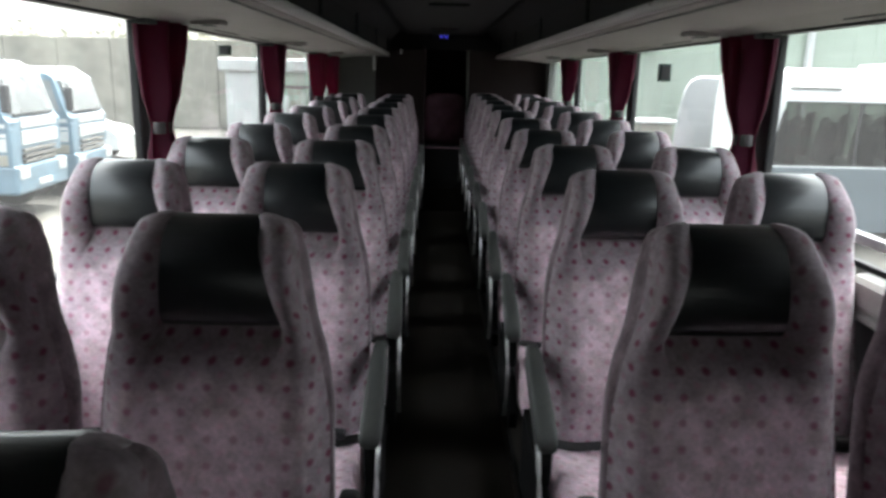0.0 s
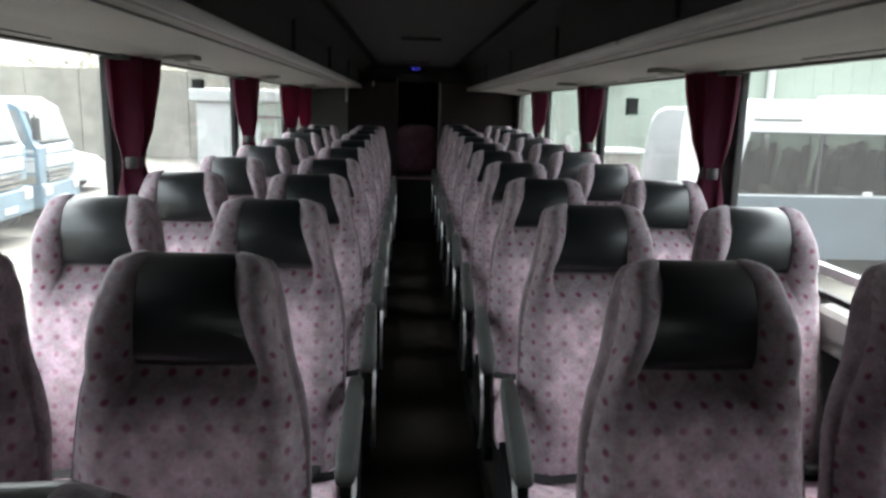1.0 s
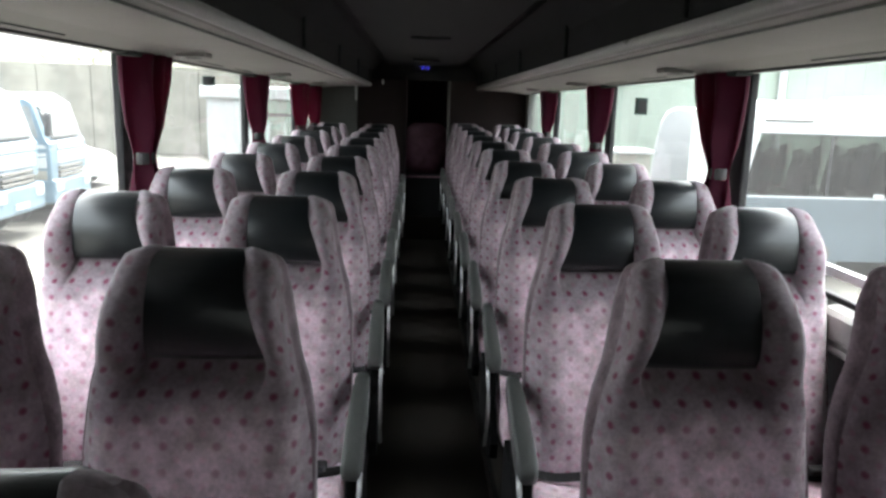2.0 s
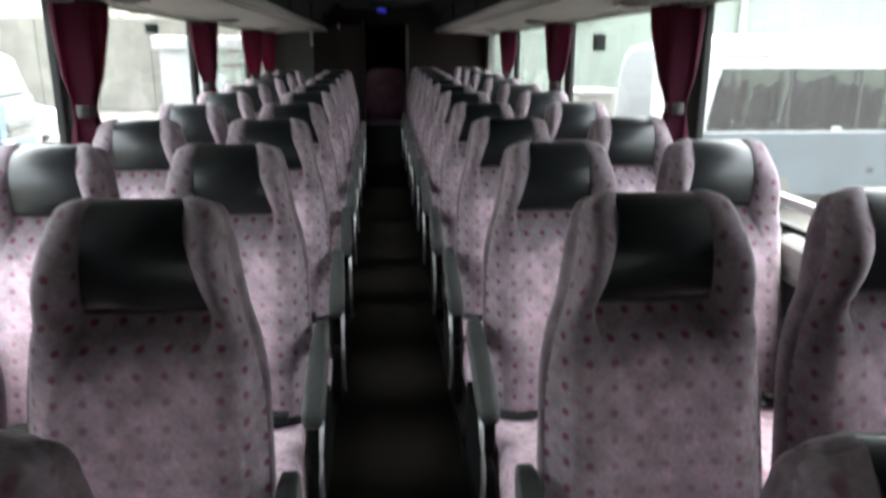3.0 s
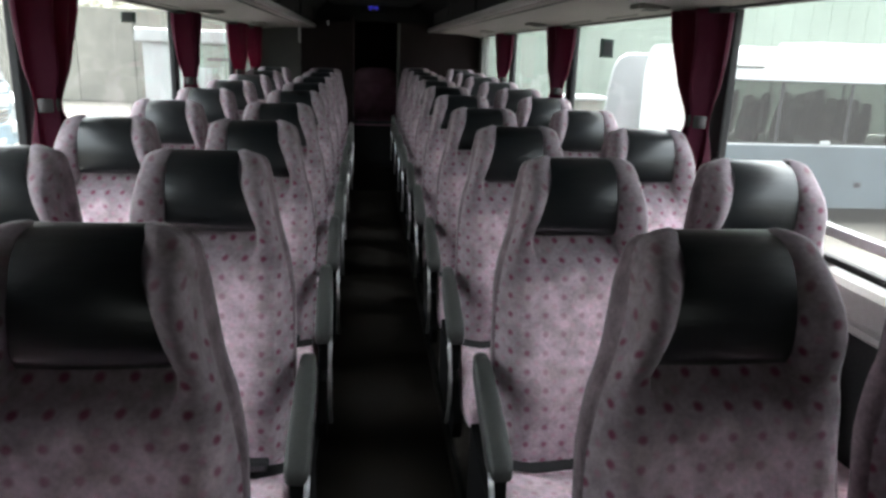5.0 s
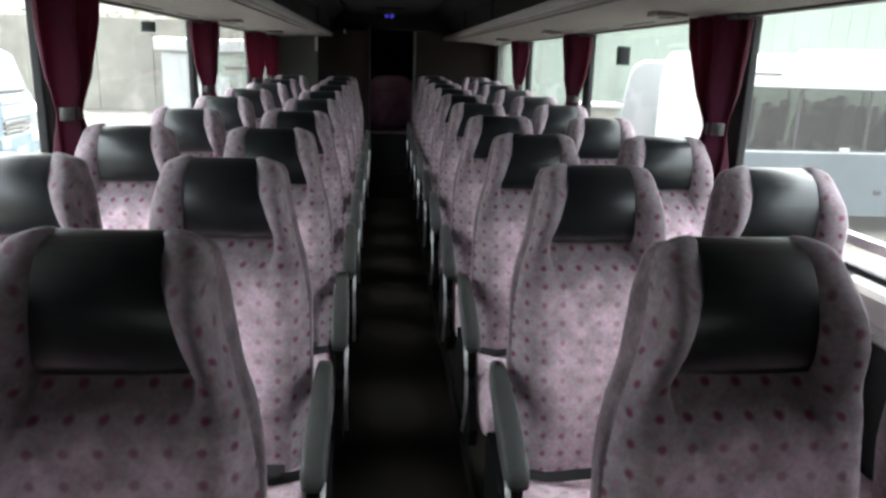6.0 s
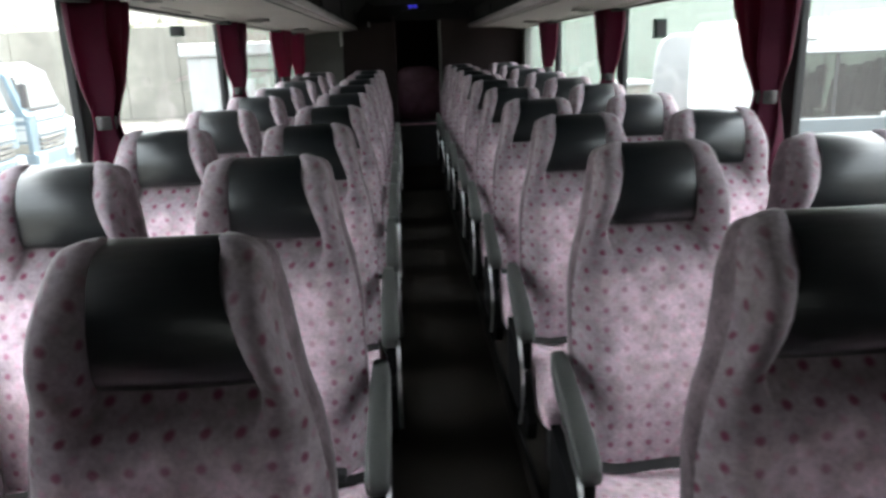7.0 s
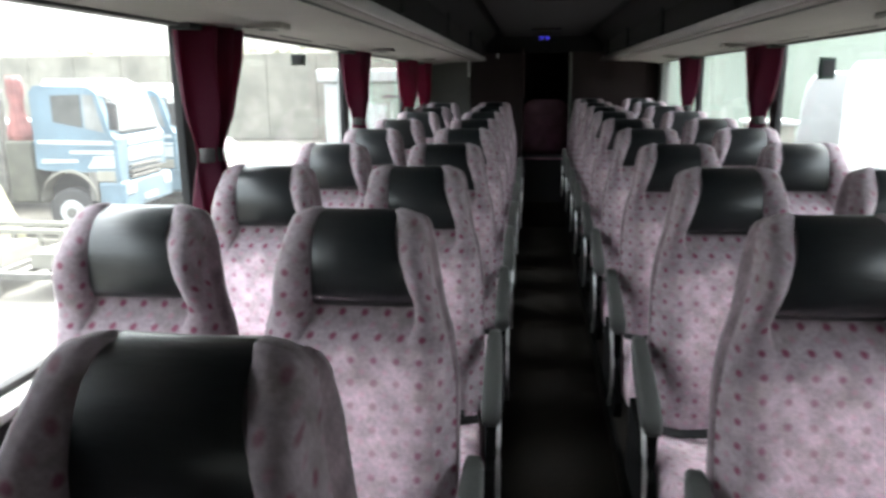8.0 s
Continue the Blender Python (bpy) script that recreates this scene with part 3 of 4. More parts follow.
PAD_W = [(0.85, 0.112), (1.06, 0.106), (1.14, 0.103), (1.18, 0.094), (1.22, 0.085), (1.26, 0.077), (1.30, 0.071), (1.337, 0.068)]
PAD_LEAN = 0.021


def backrest_mesh(lean, front_only):
    """Lofted upholstery: a seamed middle panel, side bolsters, and wings that stand forward beside the headrest pad.
    Either its dotted face, or its plain sides and back, which are coloured darker for shade."""
    zs = [0.46, 0.50, 0.56, 0.60, 0.64, 0.68, 0.72, 0.76, 0.8, 0.84, 0.88, 0.92, 0.95, 0.98, 1.01, 1.03, 1.05, 1.075, 1.1, 1.125, 1.15, 1.175, 1.2, 1.225, 1.25, 1.275, 1.295, 1.31, 1.320, 1.327, 1.332, 1.335, 1.337]
    rings = []
    for z in zs:
        w, y, t = lerp(HALF_W, z), lerp(FACE_Y, z), lerp(THICK, z)
        head = smooth01(1.07, 1.15, z)
        gather = smooth01(0.88, 1.12, z)
        seam = 0.84 * w * (1 - gather) + lerp(PAD_W, z) * gather
        low_wing = smooth01(1.095, 1.225, z) ** 1.2 * (1 - 0.85 * smooth01(1.24, 1.335, z))
        half = [0.0, 0.3 * seam, 0.6 * seam, seam - 0.012, seam - 0.004, seam, seam + 0.004, seam + 0.012]
        half += [seam + 0.012 + (w - seam - 0.012) * k for k in (0.35, 0.62, 0.8, 0.91, 0.97, 1.0)]
        front = []
        for x in half:
            out = min(1.0, max(0.0, (x - seam) / (w - seam)))
            step = smooth01(seam - 0.006, seam + 0.018, x)
            y1 = y - 0.012 * (1 - (x / w) ** 2) * smooth01(0.5, 0.75, z) * (1 - head)
            y1 -= step * 0.055 * low_wing + 0.008 * smooth01(0.3 * w, 0.75 * w, x)
            if x == seam:
                y1 += 0.005 * head
            y1 += smooth01(1.0, 0.9, z) * (0.008 * math.exp(-((x - seam) / 0.011) ** 2) - 0.007 * smooth01(seam, seam + 0.02, x))
            soft_head = smooth01(0.9, 1.24, z)
            edge = soft_head * smooth01(0.72, 1.0, out) ** 1.7 + (1 - soft_head) * smooth01(0.72, 1.0, x / w) ** 1.5
            y1 += (y + min(0.045, 0.5 * t) - y1) * edge
            under = head * (1 - smooth01(seam - 0.004, seam + 0.009, x))
            crown = smooth01(1.25, 1.335, z)
            front.append((x, y1 + 0.012 * under, z - 0.012 * under * crown + crown * (0.003 * step - 0.014 * out ** 2.5)))
        ring = [(-a, b, c) for a, b, c in reversed(front[1:])] + front
        shift = lean * head * (0.005 + PAD_LEAN * smooth01(1.33, 1.15, z))
        ring = [(a + shift * max(0.0, 1 - max(0.0, abs(a) - seam) / (w - seam)), b, c) for a, b, c in ring]
        ring += [(a, max(b + 0.01, y + t - 0.03 * min(1.0, abs(a) / w) ** 6), c) for a, b, c in reversed(ring)]
        rings.append(ring)
    bm = loft(rings, caps=False, uv_mid=13, uv_up=[1.02 * (z - zs[0]) for z in zs])
    bm.faces.index_update()
    bm.faces.ensure_lookup_table()
    ring_of = len(rings[0])
    sides = [f for f in bm.faces if 2 <= f.index % ring_of < 24]
    bm.verts.ensure_lookup_table()
    n, uv = len(rings[0]), bm.loops.layers.uv[0]
    for base in (0, len(bm.verts) - n):
        for i in range(n // 2 - 1):
            vs = [bm.verts[base + j] for j in (i, i + 1, n - 2 - i, n - 1 - i)]
            known = [v.link_loops[0][uv].uv.copy() for v in vs]
            for lp, k in zip(bm.faces.new(vs).loops, known):
                lp[uv].uv = k
    facing = set(sides)
    gone = [f for f in bm.faces if (f in facing) != front_only]
    bmesh.ops.delete(bm, geom=gone, context="FACES")
    return bm


def pad_mesh(lean):
    """A leather bolster that rounds over the top of the backrest."""
    rings = []
    n = 15
    path = [(1.172, -0.050), (1.161, -0.060), (1.162, -0.073), (1.176, -0.080), (1.190, -0.084), (1.205, -0.0865), (1.220, -0.0875), (1.235, -0.0865), (1.250, -0.084), (1.263, -0.080), (1.277, -0.0735), (1.291, -0.064), (1.306, -0.050), (1.319, -0.030), (1.328, -0.010), (1.332, 0.012), (1.329, 0.030), (1.318, 0.045), (1.298, 0.054), (1.262, 0.058)]
    for z, y in ((z + 0.004 * smooth01(1.25, 1.31, z), y) for z, y in path):
        w = lerp(PAD_W, z) + 0.007 + 0.003 * smooth01(1.27, 1.32, z)
        ring = []
        for i in range(n):
            u = math.sin(math.pi / 2 * (-1 + 2 * i / (n - 1)))
            ring.append((u * w + lean * (0.005 + PAD_LEAN * smooth01(1.33, 1.15, z)), y + 0.008 * u * u, z - 0.001 * u * u))
        rings.append(ring)
    return loft(rings, caps=False, closed=False)


def cushion_mesh():
    rings = []
    for y, h, lo, w in ((-0.07, 0.585, 0.50, 0.205), (-0.10, 0.605, 0.48, 0.216), (-0.2, 0.61, 0.47, 0.219), (-0.32, 0.615, 0.465, 0.222), (-0.43, 0.625, 0.465, 0.222), (-0.5, 0.625, 0.47, 0.220), (-0.535, 0.612, 0.48, 0.216), (-0.553, 0.585, 0.495, 0.208), (-0.557, 0.545, 0.51, 0.196)):
        ring = []
        for u in (-1, -0.97, -0.88, -0.6, -0.25, 0.25, 0.6, 0.88, 0.97, 1):
            a = abs(u)
            ring.append((u * w, y, h + 0.012 * smooth01(0.45, 0.85, a) - (h - lo) * 0.5 * smooth01(0.85, 1.0, a) ** 1.5))
        for u in (0.98, 0.9, 0, -0.9, -0.98):
            ring.append((u * w, y, lo if abs(u) < 0.95 else lo + 0.015))
        rings.append(ring)
    return loft(rings, uv_mid=4)


def strap_mesh(side):
    """A lap strap lying across the rear of the cushion."""
    bm = bmesh.new()
    pts = []
    for i in range(13):
        u = -1 + 2 * i / 12
        x = 0.2 * u
        pts.append((x, -0.205 - 0.03 * (1 - u * u), 0.632 + 0.012 * math.cos(3 * u) + 0.012 * smooth01(0.6, 1, abs(u))))
    rings = [[(x, y - 0.012, z - 0.006), (x, y + 0.012, z + 0.006), (x, y + 0.011, z + 0.009), (x, y - 0.013, z - 0.003)] for x, y, z in pts]
    return loft(rings, bm)


def armrest_mesh():
    """A padded arm: narrow at its hinge, full and rounded at its free end."""
    rings = []
    for y, top, low, w in ((-0.07, 0.850, 0.820, 0.012), (-0.075, 0.862, 0.812, 0.018), (-0.10, 0.858, 0.800, 0.022), (-0.16, 0.838, 0.775, 0.025), (-0.24, 0.806, 0.742, 0.027), (-0.31, 0.777, 0.712, 0.028), (-0.345, 0.762, 0.698, 0.028), (-0.366, 0.750, 0.693, 0.027), (-0.379, 0.736, 0.696, 0.024), (-0.385, 0.722, 0.704, 0.018)):
        mid, h = (top + low) / 2, (top - low) / 2
        ring = []
        for i in range(20):
            a = 2 * math.pi * i / 20
            c, d = math.cos(a), math.sin(a)
            ring.append((w * math.copysign(abs(c) ** 0.45, c), y, mid + h * math.copysign(abs(d) ** 0.55, d)))
        rings.append(ring)
    return loft(rings)


def coach_seat(lean, aisle):
    """lean: -1 or 1, the side (in x) on which the gangway lies; aisle: with a gangway armrest."""
    s = empty("coach_seat")
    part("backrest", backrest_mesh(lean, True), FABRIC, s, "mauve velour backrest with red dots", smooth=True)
    part("shaded_side", backrest_mesh(lean, False), SIDE_SHADE, s, "plain velour seat side, coloured darker for the shade there", smooth=True)
    part("headrest_pad", pad_mesh(lean), LEATHER, s, "black leather headrest pad", smooth=True)
    # pale tube in place of the window reflection on the pad's top
    part("top_glint", tube([(x, 0.026, 1.3295 - 0.3 * x * x) for x in (-0.08, -0.06, -0.03, 0, 0.03, 0.06, 0.08)], 0.0045, 6), PANEL, s, "pale strip standing in for the glint along the top edge", smooth=True)
    # unseen shell, added so that the pads behind reflect something dark
    shell = []
    for z in (0.50, 0.62, 0.80, 1.0, 1.12, 1.2, 1.25, 1.27):
        w, y = 0.93 * lerp(HALF_W, z) * (1 if z < 1.26 else 0.93), lerp(FACE_Y, z) + lerp(THICK, z)
        shell.append([(u * w, y + d - 0.022 * abs(u) ** 6, z) for d in (-0.012, 0.006) for u in ((-1, -0.8, -0.4, 0, 0.4, 0.8, 1) if d < 0 else (1, 0.8, 0.4, 0, -0.4, -0.8, -1))])
    part("back_shell", loft(shell), SHELL, s, "unseen dark grey back shell, added to darken the pads' reflections", smooth=False)
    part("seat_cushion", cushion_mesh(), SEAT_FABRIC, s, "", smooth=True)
    part("seat_pan", box(-0.19, 0.19, -0.5, -0.06, 0.44, 0.475, 0.01), BLACK, s)
    part("seat_belt", strap_mesh(1), STRAP, s, "dark webbing lap belt")
    part("buckle", box(0.10, 0.16, -0.24, -0.205, 0.64, 0.662, 0.006), BLACK, s)
    for x in (-0.12, 0.12):
        part("leg", loft([[(x - 0.02, -0.16, 0.15), (x + 0.02, -0.16, 0.15), (x + 0.02, -0.40, 0.15), (x - 0.02, -0.40, 0.15)], [(x - 0.02, -0.2, 0.45), (x + 0.02, -0.2, 0.45), (x + 0.02, -0.34, 0.45), (x - 0.02, -0.34, 0.45)]]), BLACK, s)
    if aisle:
        aisle = lean
        x = aisle * 0.240
        a = part("armrest", armrest_mesh(), ARM, s, "grey-green padded gangway armrest", smooth=True)
        a.data.transform(Matrix.Translation((x, 0, 0)))
        part("arm_bracket", box(x - 0.016, x + 0.016, -0.37, -0.32, 0.60, 0.72, 0.008), MATT, s)
        part("side_cover", loft([[(x - 0.014, y, z) for y, z in ((-0.05, 0.42), (-0.46, 0.42), (-0.48, 0.48), (-0.40, 0.58), (-0.06, 0.66))], [(x + 0.012, y, z) for y, z in ((-0.05, 0.42), (-0.46, 0.42), (-0.48, 0.48), (-0.40, 0.58), (-0.06, 0.66))]]), MATT, s)
        pts = [(x + aisle * 0.022, -0.37 - 0.06 * math.sin(k / 10 * math.pi), 0.715 - 0.029 * k) for k in range(11)]
        part("grab_loop", tube(pts, 0.006), ALU, s, "bent bright metal tube", smooth=True)
    return s


SEAT_X, SPACING = 0.448, 0.466
LABEL = "mauve-grey velour coach seat with red dots and black leather headrest"
KINDS = ((-1, True), (-1, False), (1, True), (1, False))
proto = {a: tagged(coach_seat(*a), LABEL, "seat", "rows of coach seats") for a in KINDS}
first = {a: True for a in KINDS}
rnd, slack = random.Random(4), random.Random(9)


def put_seat(aisle, x, y, z, turn=0.0, lean=0.0):
    m = pose(x, y - 0.012, z - 0.005, lean, 0, turn)
    if first[aisle]:
        first[aisle] = False
        proto[aisle].matrix_basis = m
        return proto[aisle]
    return copy_thing(proto[aisle], m)


for side in (-1, 1):
    for k in range(0, 10 if side < 0 else 11):
        y = ((k - 1) * PITCH if k else -0.68) + (-0.009 if side > 0 else 0.0)
        # nearest right seat lowered and shifted to fit the camera's view
        view_drop = 0.027 if k == 0 and side > 0 else 0.0
        put_seat((-side, True), side * (SEAT_X + 0.4 * view_drop), y - 0.4 * view_drop, rise(y) - view_drop, rnd.uniform(-1.2, 1.2), slack.uniform(-1, 1) * (1.3 if k > 3 else 0.0))
        put_seat((-side, False), side * (SEAT_X + SPACING), y + 0.015, rise(y), rnd.uniform(-1.2, 1.2), slack.uniform(-1, 1) * (1.3 if k > 3 else 0.0))
mid = tagged(empty("rear_seat", pose(0.035, 7.5, 0.30)), "dim maroon velour middle seat at the end of the gangway", "seat")
rings = []
for z, w, y in ((0.48, 0.21, -0.12), (0.58, 0.24, -0.135), (0.8, 0.245, -0.11), (0.96, 0.24, -0.08), (1.02, 0.225, -0.055), (1.06, 0.195, -0.03), (1.08, 0.14, 0.0)):
    rings.append([(w * math.cos(t) * (abs(math.cos(t)) + 0.02) ** -0.35, y + 0.06 + 0.075 * math.sin(t), z) for t in (2 * math.pi * i / 28 for i in range(28))])
part("backrest", loft(rings), DIMVELOUR, mid, smooth=True)
part("base", box(-0.225, 0.225, -0.52, -0.06, 0.03, 0.50, 0.02), WALLCARPET, mid, "dark carpeted seat base")
part("edge_trim", box(-0.225, 0.225, -0.53, -0.51, 0.485, 0.50, 0.004), DIMVELOUR, mid)


# ---- curtains ----
def curtain(side, y0, y1, tie0, tie1, flip=False):
    """A gathered curtain: its top spans y0 to y1, its tie tie0 to tie1."""
    c = tagged(empty("curtain"), "maroon velvet curtain gathered with a grey tie band", "curtain", "window curtains")
    rings = []
    n = 49
    for z in (1.742, 1.72, 1.66, 1.6, 1.54, 1.48, 1.43, 1.395, 1.37, 1.345, 1.32, 1.28, 1.22, 1.15, 1.06):
        if z > 1.37:
            k = smooth01(1.37, 1.70, z) ** 0.8
            a, b = tie0 + (y0 - tie0) * k, tie1 + (y1 - tie1) * k
        else:
            k = smooth01(1.36, 1.1, z) * 0.55
            a, b = tie0 - 0.06 * k, tie1 + 0.06 * k
        amp = 0.020 + 0.026 * min(1.0, abs(z - 1.365) / 0.12)
        ring = []
        for i in range(n):
            u = i / (n - 1)
            d = amp * math.sin(u * 2 * math.pi * 3.1 + 0.8 * math.sin(z * 5)) + 0.006 * math.sin(u * 41 + z * 11)
            ring.append((side * (1.095 + d - 0.02 * math.sin(math.pi * u)), a + (b - a) * u, z))
        ring += [(x + side * 0.004, y, zz) for x, y, zz in reversed(ring)]
        rings.append(ring)
    part("cloth", loft(rings), CURTAIN, c, smooth=True)
    bm = bmesh.new()
    mid_y, half = (tie0 + tie1) / 2, (tie1 - tie0) / 2 + 0.005
    rings = []
    for z in (1.342, 1.347, 1.38, 1.385):
        g = 0.003 if z in (1.342, 1.385) else 0.0
        rings.append([(side * 1.088 + 0.032 * math.cos(t) - g * math.cos(t), mid_y + (half - g) * math.sin(t), z) for t in (2 * math.pi * i / 24 for i in range(24))])
    part("tie_band", loft(rings, bm), TIE, c, "grey tie band", smooth=True)
    part("rail_clip", box(*sorted((side * 1.07, side * 1.135)), y0 - 0.03, y1 + 0.03, 1.728, 1.745, 0.004), BLACK, c)
    return c


for side in (-1, 1):
    curtain(side, 1.425, 1.745, 1.455, 1.56)
    curtain(side, 3.32, 3.66, 3.41, 3.54)
curtain(1, 5.17, 5.52, 5.25, 5.35)
curtain(-1, 4.98, 5.46, 5.06, 5.36)
curtain(-1, 5.86, 6.30, 5.94, 6.22)
for side in (-1, 1):
    r = tagged(empty("curtain_rail"), "slim dark curtain rail along the window head", "curtain rail", "curtain rails")
    part("track", box(*sorted((side * 1.1, side * 1.125)), -2.4, 6.4, 1.737, 1.748, 0.002), BLACK, r)

for x, y, z, wd, ht in ((-1.165, 2.65, 1.678, 0.062, 0.048), (1.165, 2.80, 1.618, 0.066, 0.094), (1.165, 5.9, 1.64, 0.055, 0.09)):
    h = tagged(empty("hammer_holder"), "small dark green emergency hammer holder beside the window", "hammer holder", "emergency hammer holders")
    part("case", box(x - wd / 2, x + wd / 2, y - 0.012, y + 0.02, z - ht / 2, z + ht / 2, 0.006), STICKER, h)
    part("face_plate", box(x - wd * 0.36, x + wd * 0.36, y - 0.015, y - 0.011, z - ht * 0.36, z + ht * 0.36, 0.001), BLACK, h)

# ---- yard outside ----
GROUND = -1.5
bm = bmesh.new()
bmesh.ops.create_grid(bm, x_segments=24, y_segments=24, size=900, matrix=Matrix.Translation((0, 0, GROUND)))
structure("ground", bm, ASPHALT, "pale worn asphalt of the vehicle yard")

wl_ = tagged(empty("yard_wall"), "weathered grey concrete retaining wall round the yard", kind="structure")
for i in range(16):
    x = -44 + i * 2.9
    part("wall_panel", box(x, x + 2.86, 40, 40.3, GROUND, 3.25, 0.03), CONCRETE, wl_)

hedge = bmesh.new()
hr = random.Random(7)
for i in range(1100):
    p = Vector((hr.uniform(-44, 2), 41 + hr.uniform(-0.3, 2.5), 3.1 + abs(hr.gauss(0, 0.35))))
    s_ = hr.uniform(0.1, 0.28)
    q = Euler((hr.uniform(0, 6), hr.uniform(0, 6), hr.uniform(0, 6))).to_matrix()
    hedge.faces.new([hedge.verts.new(p + q @ Vector(c)) for c in ((-s_, 0, 0), (0, s_ * 0.6, 0.03), (s_, 0, 0), (0, -s_ * 0.6, 0.03))])
tagged(part("hedge", hedge, LEAF), "pale straggling growth above the yard wall", "hedge", kind="stuff")

cab = tagged(empty("site_cabin"), "white box-shaped site container with a rimmed lid", "container")
part("body", box(-10.6, -6.0, 36, 39, GROUND, 1.6, 0.08), WHITE, cab)
part("lid", box(-10.9, -5.8, 35.8, 39.2, 1.6, 2.25, 0.1), WHITE, cab)
part("green_panel", box(-8.2, -6.02, 35.95, 36.02, GROUND + 0.05, 1.58, 0.02), GREENCLAD, cab, "pale green end panel")
part("vent_slot", box(-7.6, -6.3, 35.90, 35.96, 0.82, 0.97, 0.02), CHASSIS, cab, "dark horizontal slot")
part("side_locker", box(-8.2, -7.4, 35.75, 35.96, GROUND + 0.05, 0.5, 0.03), WHITE, cab, "white locker")

# green shed with ribbed cladding
shed = tagged(empty("shed"), "pale green ribbed metal shed beside the yard", "building")
bm = bmesh.new()
x = 1.2
while x < 44:
    box(x, x + 0.5, 22.0, 22.3, GROUND, 9.0, 0, bm)
    box(x + 0.5, x + 0.62, 21.985, 22.3, GROUND, 9.0, 0, bm)
    x += 0.62
part("cladding", bm, GREENCLAD, shed)
part("roof", box(0.8, 44.2, 21.6, 34, 9.0, 9.25), GREYPANEL, shed)
part("downpipe", tube([(11.4, 21.85, GROUND), (11.4, 21.85, 9.0)], 0.12), WHITE, shed)
part("lamp", box(6.2, 6.6, 21.6, 21.96, 2.6, 3.0, 0.05), WHITE, shed)


def wheel(parent, x, y, r, w, axis_y=True, rim=None):
    def disc(rad, a, b):
        n = 28
        rings = []
        for rr, d in ((rad * 0.9, a), (rad, a + 0.04), (rad, b - 0.04), (rad * 0.9, b)):
            if axis_y:
                rings.append([(x + rr * math.cos(t), y + d, GROUND + r + rr * math.sin(t)) for t in (2 * math.pi * i / n for i in range(n))])
            else:
                rings.append([(x + d, y + rr * math.cos(t), GROUND + r + rr * math.sin(t)) for t in (2 * math.pi * i / n for i in range(n))])
        return loft(rings)
    wh = part("wheel", disc(r, -w / 2, w / 2), TYRE, parent, smooth=False)
    part("hub", disc(r * 0.24, -w / 2 - 0.05, w / 2 + 0.05), CHASSIS, wh)
    part("rim", disc(r * 0.55, -w / 2 - 0.02, w / 2 + 0.02), rim or WHITE, wh, "" if rim else "pale wheel rim")


# parked bus, side on
bus = tagged(empty("parked_bus"), "white and pale blue single-deck bus parked side on", "bus")
BX0, BX1, BY = 6.0, 15.2, 12.45
low_side = [(BY, GROUND + 0.35), (BY - 0.02, 0.08), (BY + 2.42, 0.08), (BY + 2.4, GROUND + 0.35)]
part("lower_body", extrude_yz(low_side, BX0, BX1), WHITE, bus)
crown = [(BY + 0.02, 1.27), (BY + 0.03, 1.36), (BY + 0.08, 1.52), (BY + 0.2, 1.74), (BY + 0.5, 1.88), (BY + 1.9, 1.90), (BY + 2.2, 1.78), (BY + 2.32, 1.52), (BY + 2.38, 1.27)]
part("roof", extrude_yz(crown, BX0, BX1), WHITE, bus)
part("rear_wall", extrude_y([(BX0, 0.08), (6.2, 0.08), (6.42, 1.27), (BX0, 1.27)], BY - 0.01, BY + 2.4), WHITE, bus)
part("front_wall", box(15.02, BX1, BY - 0.01, BY + 2.4, 0.08, 1.27), WHITE, bus)
part("lining", box(BX0 + 0.5, BX1 - 0.2, BY + 0.06, BY + 2.34, 1.245, 1.268), BUSLINING, bus, "pale grey roof lining")
part("skirt", box(BX0 - 0.01, BX1, BY - 0.045, BY - 0.005, GROUND + 0.32, 0.05, 0.01), PALEBLUE, bus, "pale blue lower side")
part("roof_unit", box(8.7, 12.2, BY + 0.5, BY + 1.9, 1.86, 2.0, 0.06), WHITE, bus, "low white roof unit")
part("vent_slot", box(6.5, 7.45, BY + 0.03, BY + 0.2, 1.50, 1.535, 0.005), CHASSIS, bus, "dark vent slot")
for i in range(6):
    x0 = 6.42 + i * 1.43
    pane = part("window", extrude_y([(x0 - (0.16 if i == 0 else 0), 0.09), (x0 + 1.41, 0.09), (x0 + 1.41, 1.265), (x0 + (0.03 if i == 0 else 0), 1.265)], BY + 0.005, BY + 0.011), BUSGLASS, bus, "streaked side window")
    pane.visible_shadow = False
    for near in (BY - 0.004, BY + 2.34):
        part("window_post", box(x0 + 1.40, x0 + 1.45, near, near + 0.05, 0.08, 1.27, 0.005), BLACK, bus, "black window post")
for near in (BY - 0.012, BY + 2.36):
    part("window_gasket", box(6.2, 15.02, near, near + 0.02, 0.076, 0.10, 0.003), BLACK, bus)
    part("window_gasket", box(6.42, 15.02, near, near + 0.02, 1.245, 1.275, 0.003), BLACK, bus)


def bus_seat_mesh(x, y, tall):
    """The upper half of a high-backed seat: a leaning slab that narrows to a rounded head."""
    rings = []
    for z, w, t in ((0.085, 0.20, 0.09), (0.50, 0.205, 0.09), (0.68, 0.19, 0.08), (0.80, 0.14, 0.07), (0.86, 0.13, 0.07), (0.96, 0.13, 0.06), (1.0, 0.11, 0.05), (1.015, 0.07, 0.02)):
        lean_x, up = x + 0.12 * (z - 0.08), 0.085 + (z - 0.085) * tall
        rings.append([(lean_x + t * math.cos(a) * (abs(math.cos(a)) + 0.05) ** -0.3, y + w * math.sin(a) * (abs(math.sin(a)) + 0.05) ** -0.3, up) for a in (2 * math.pi * i / 16 for i in range(16))])
    return loft(rings)


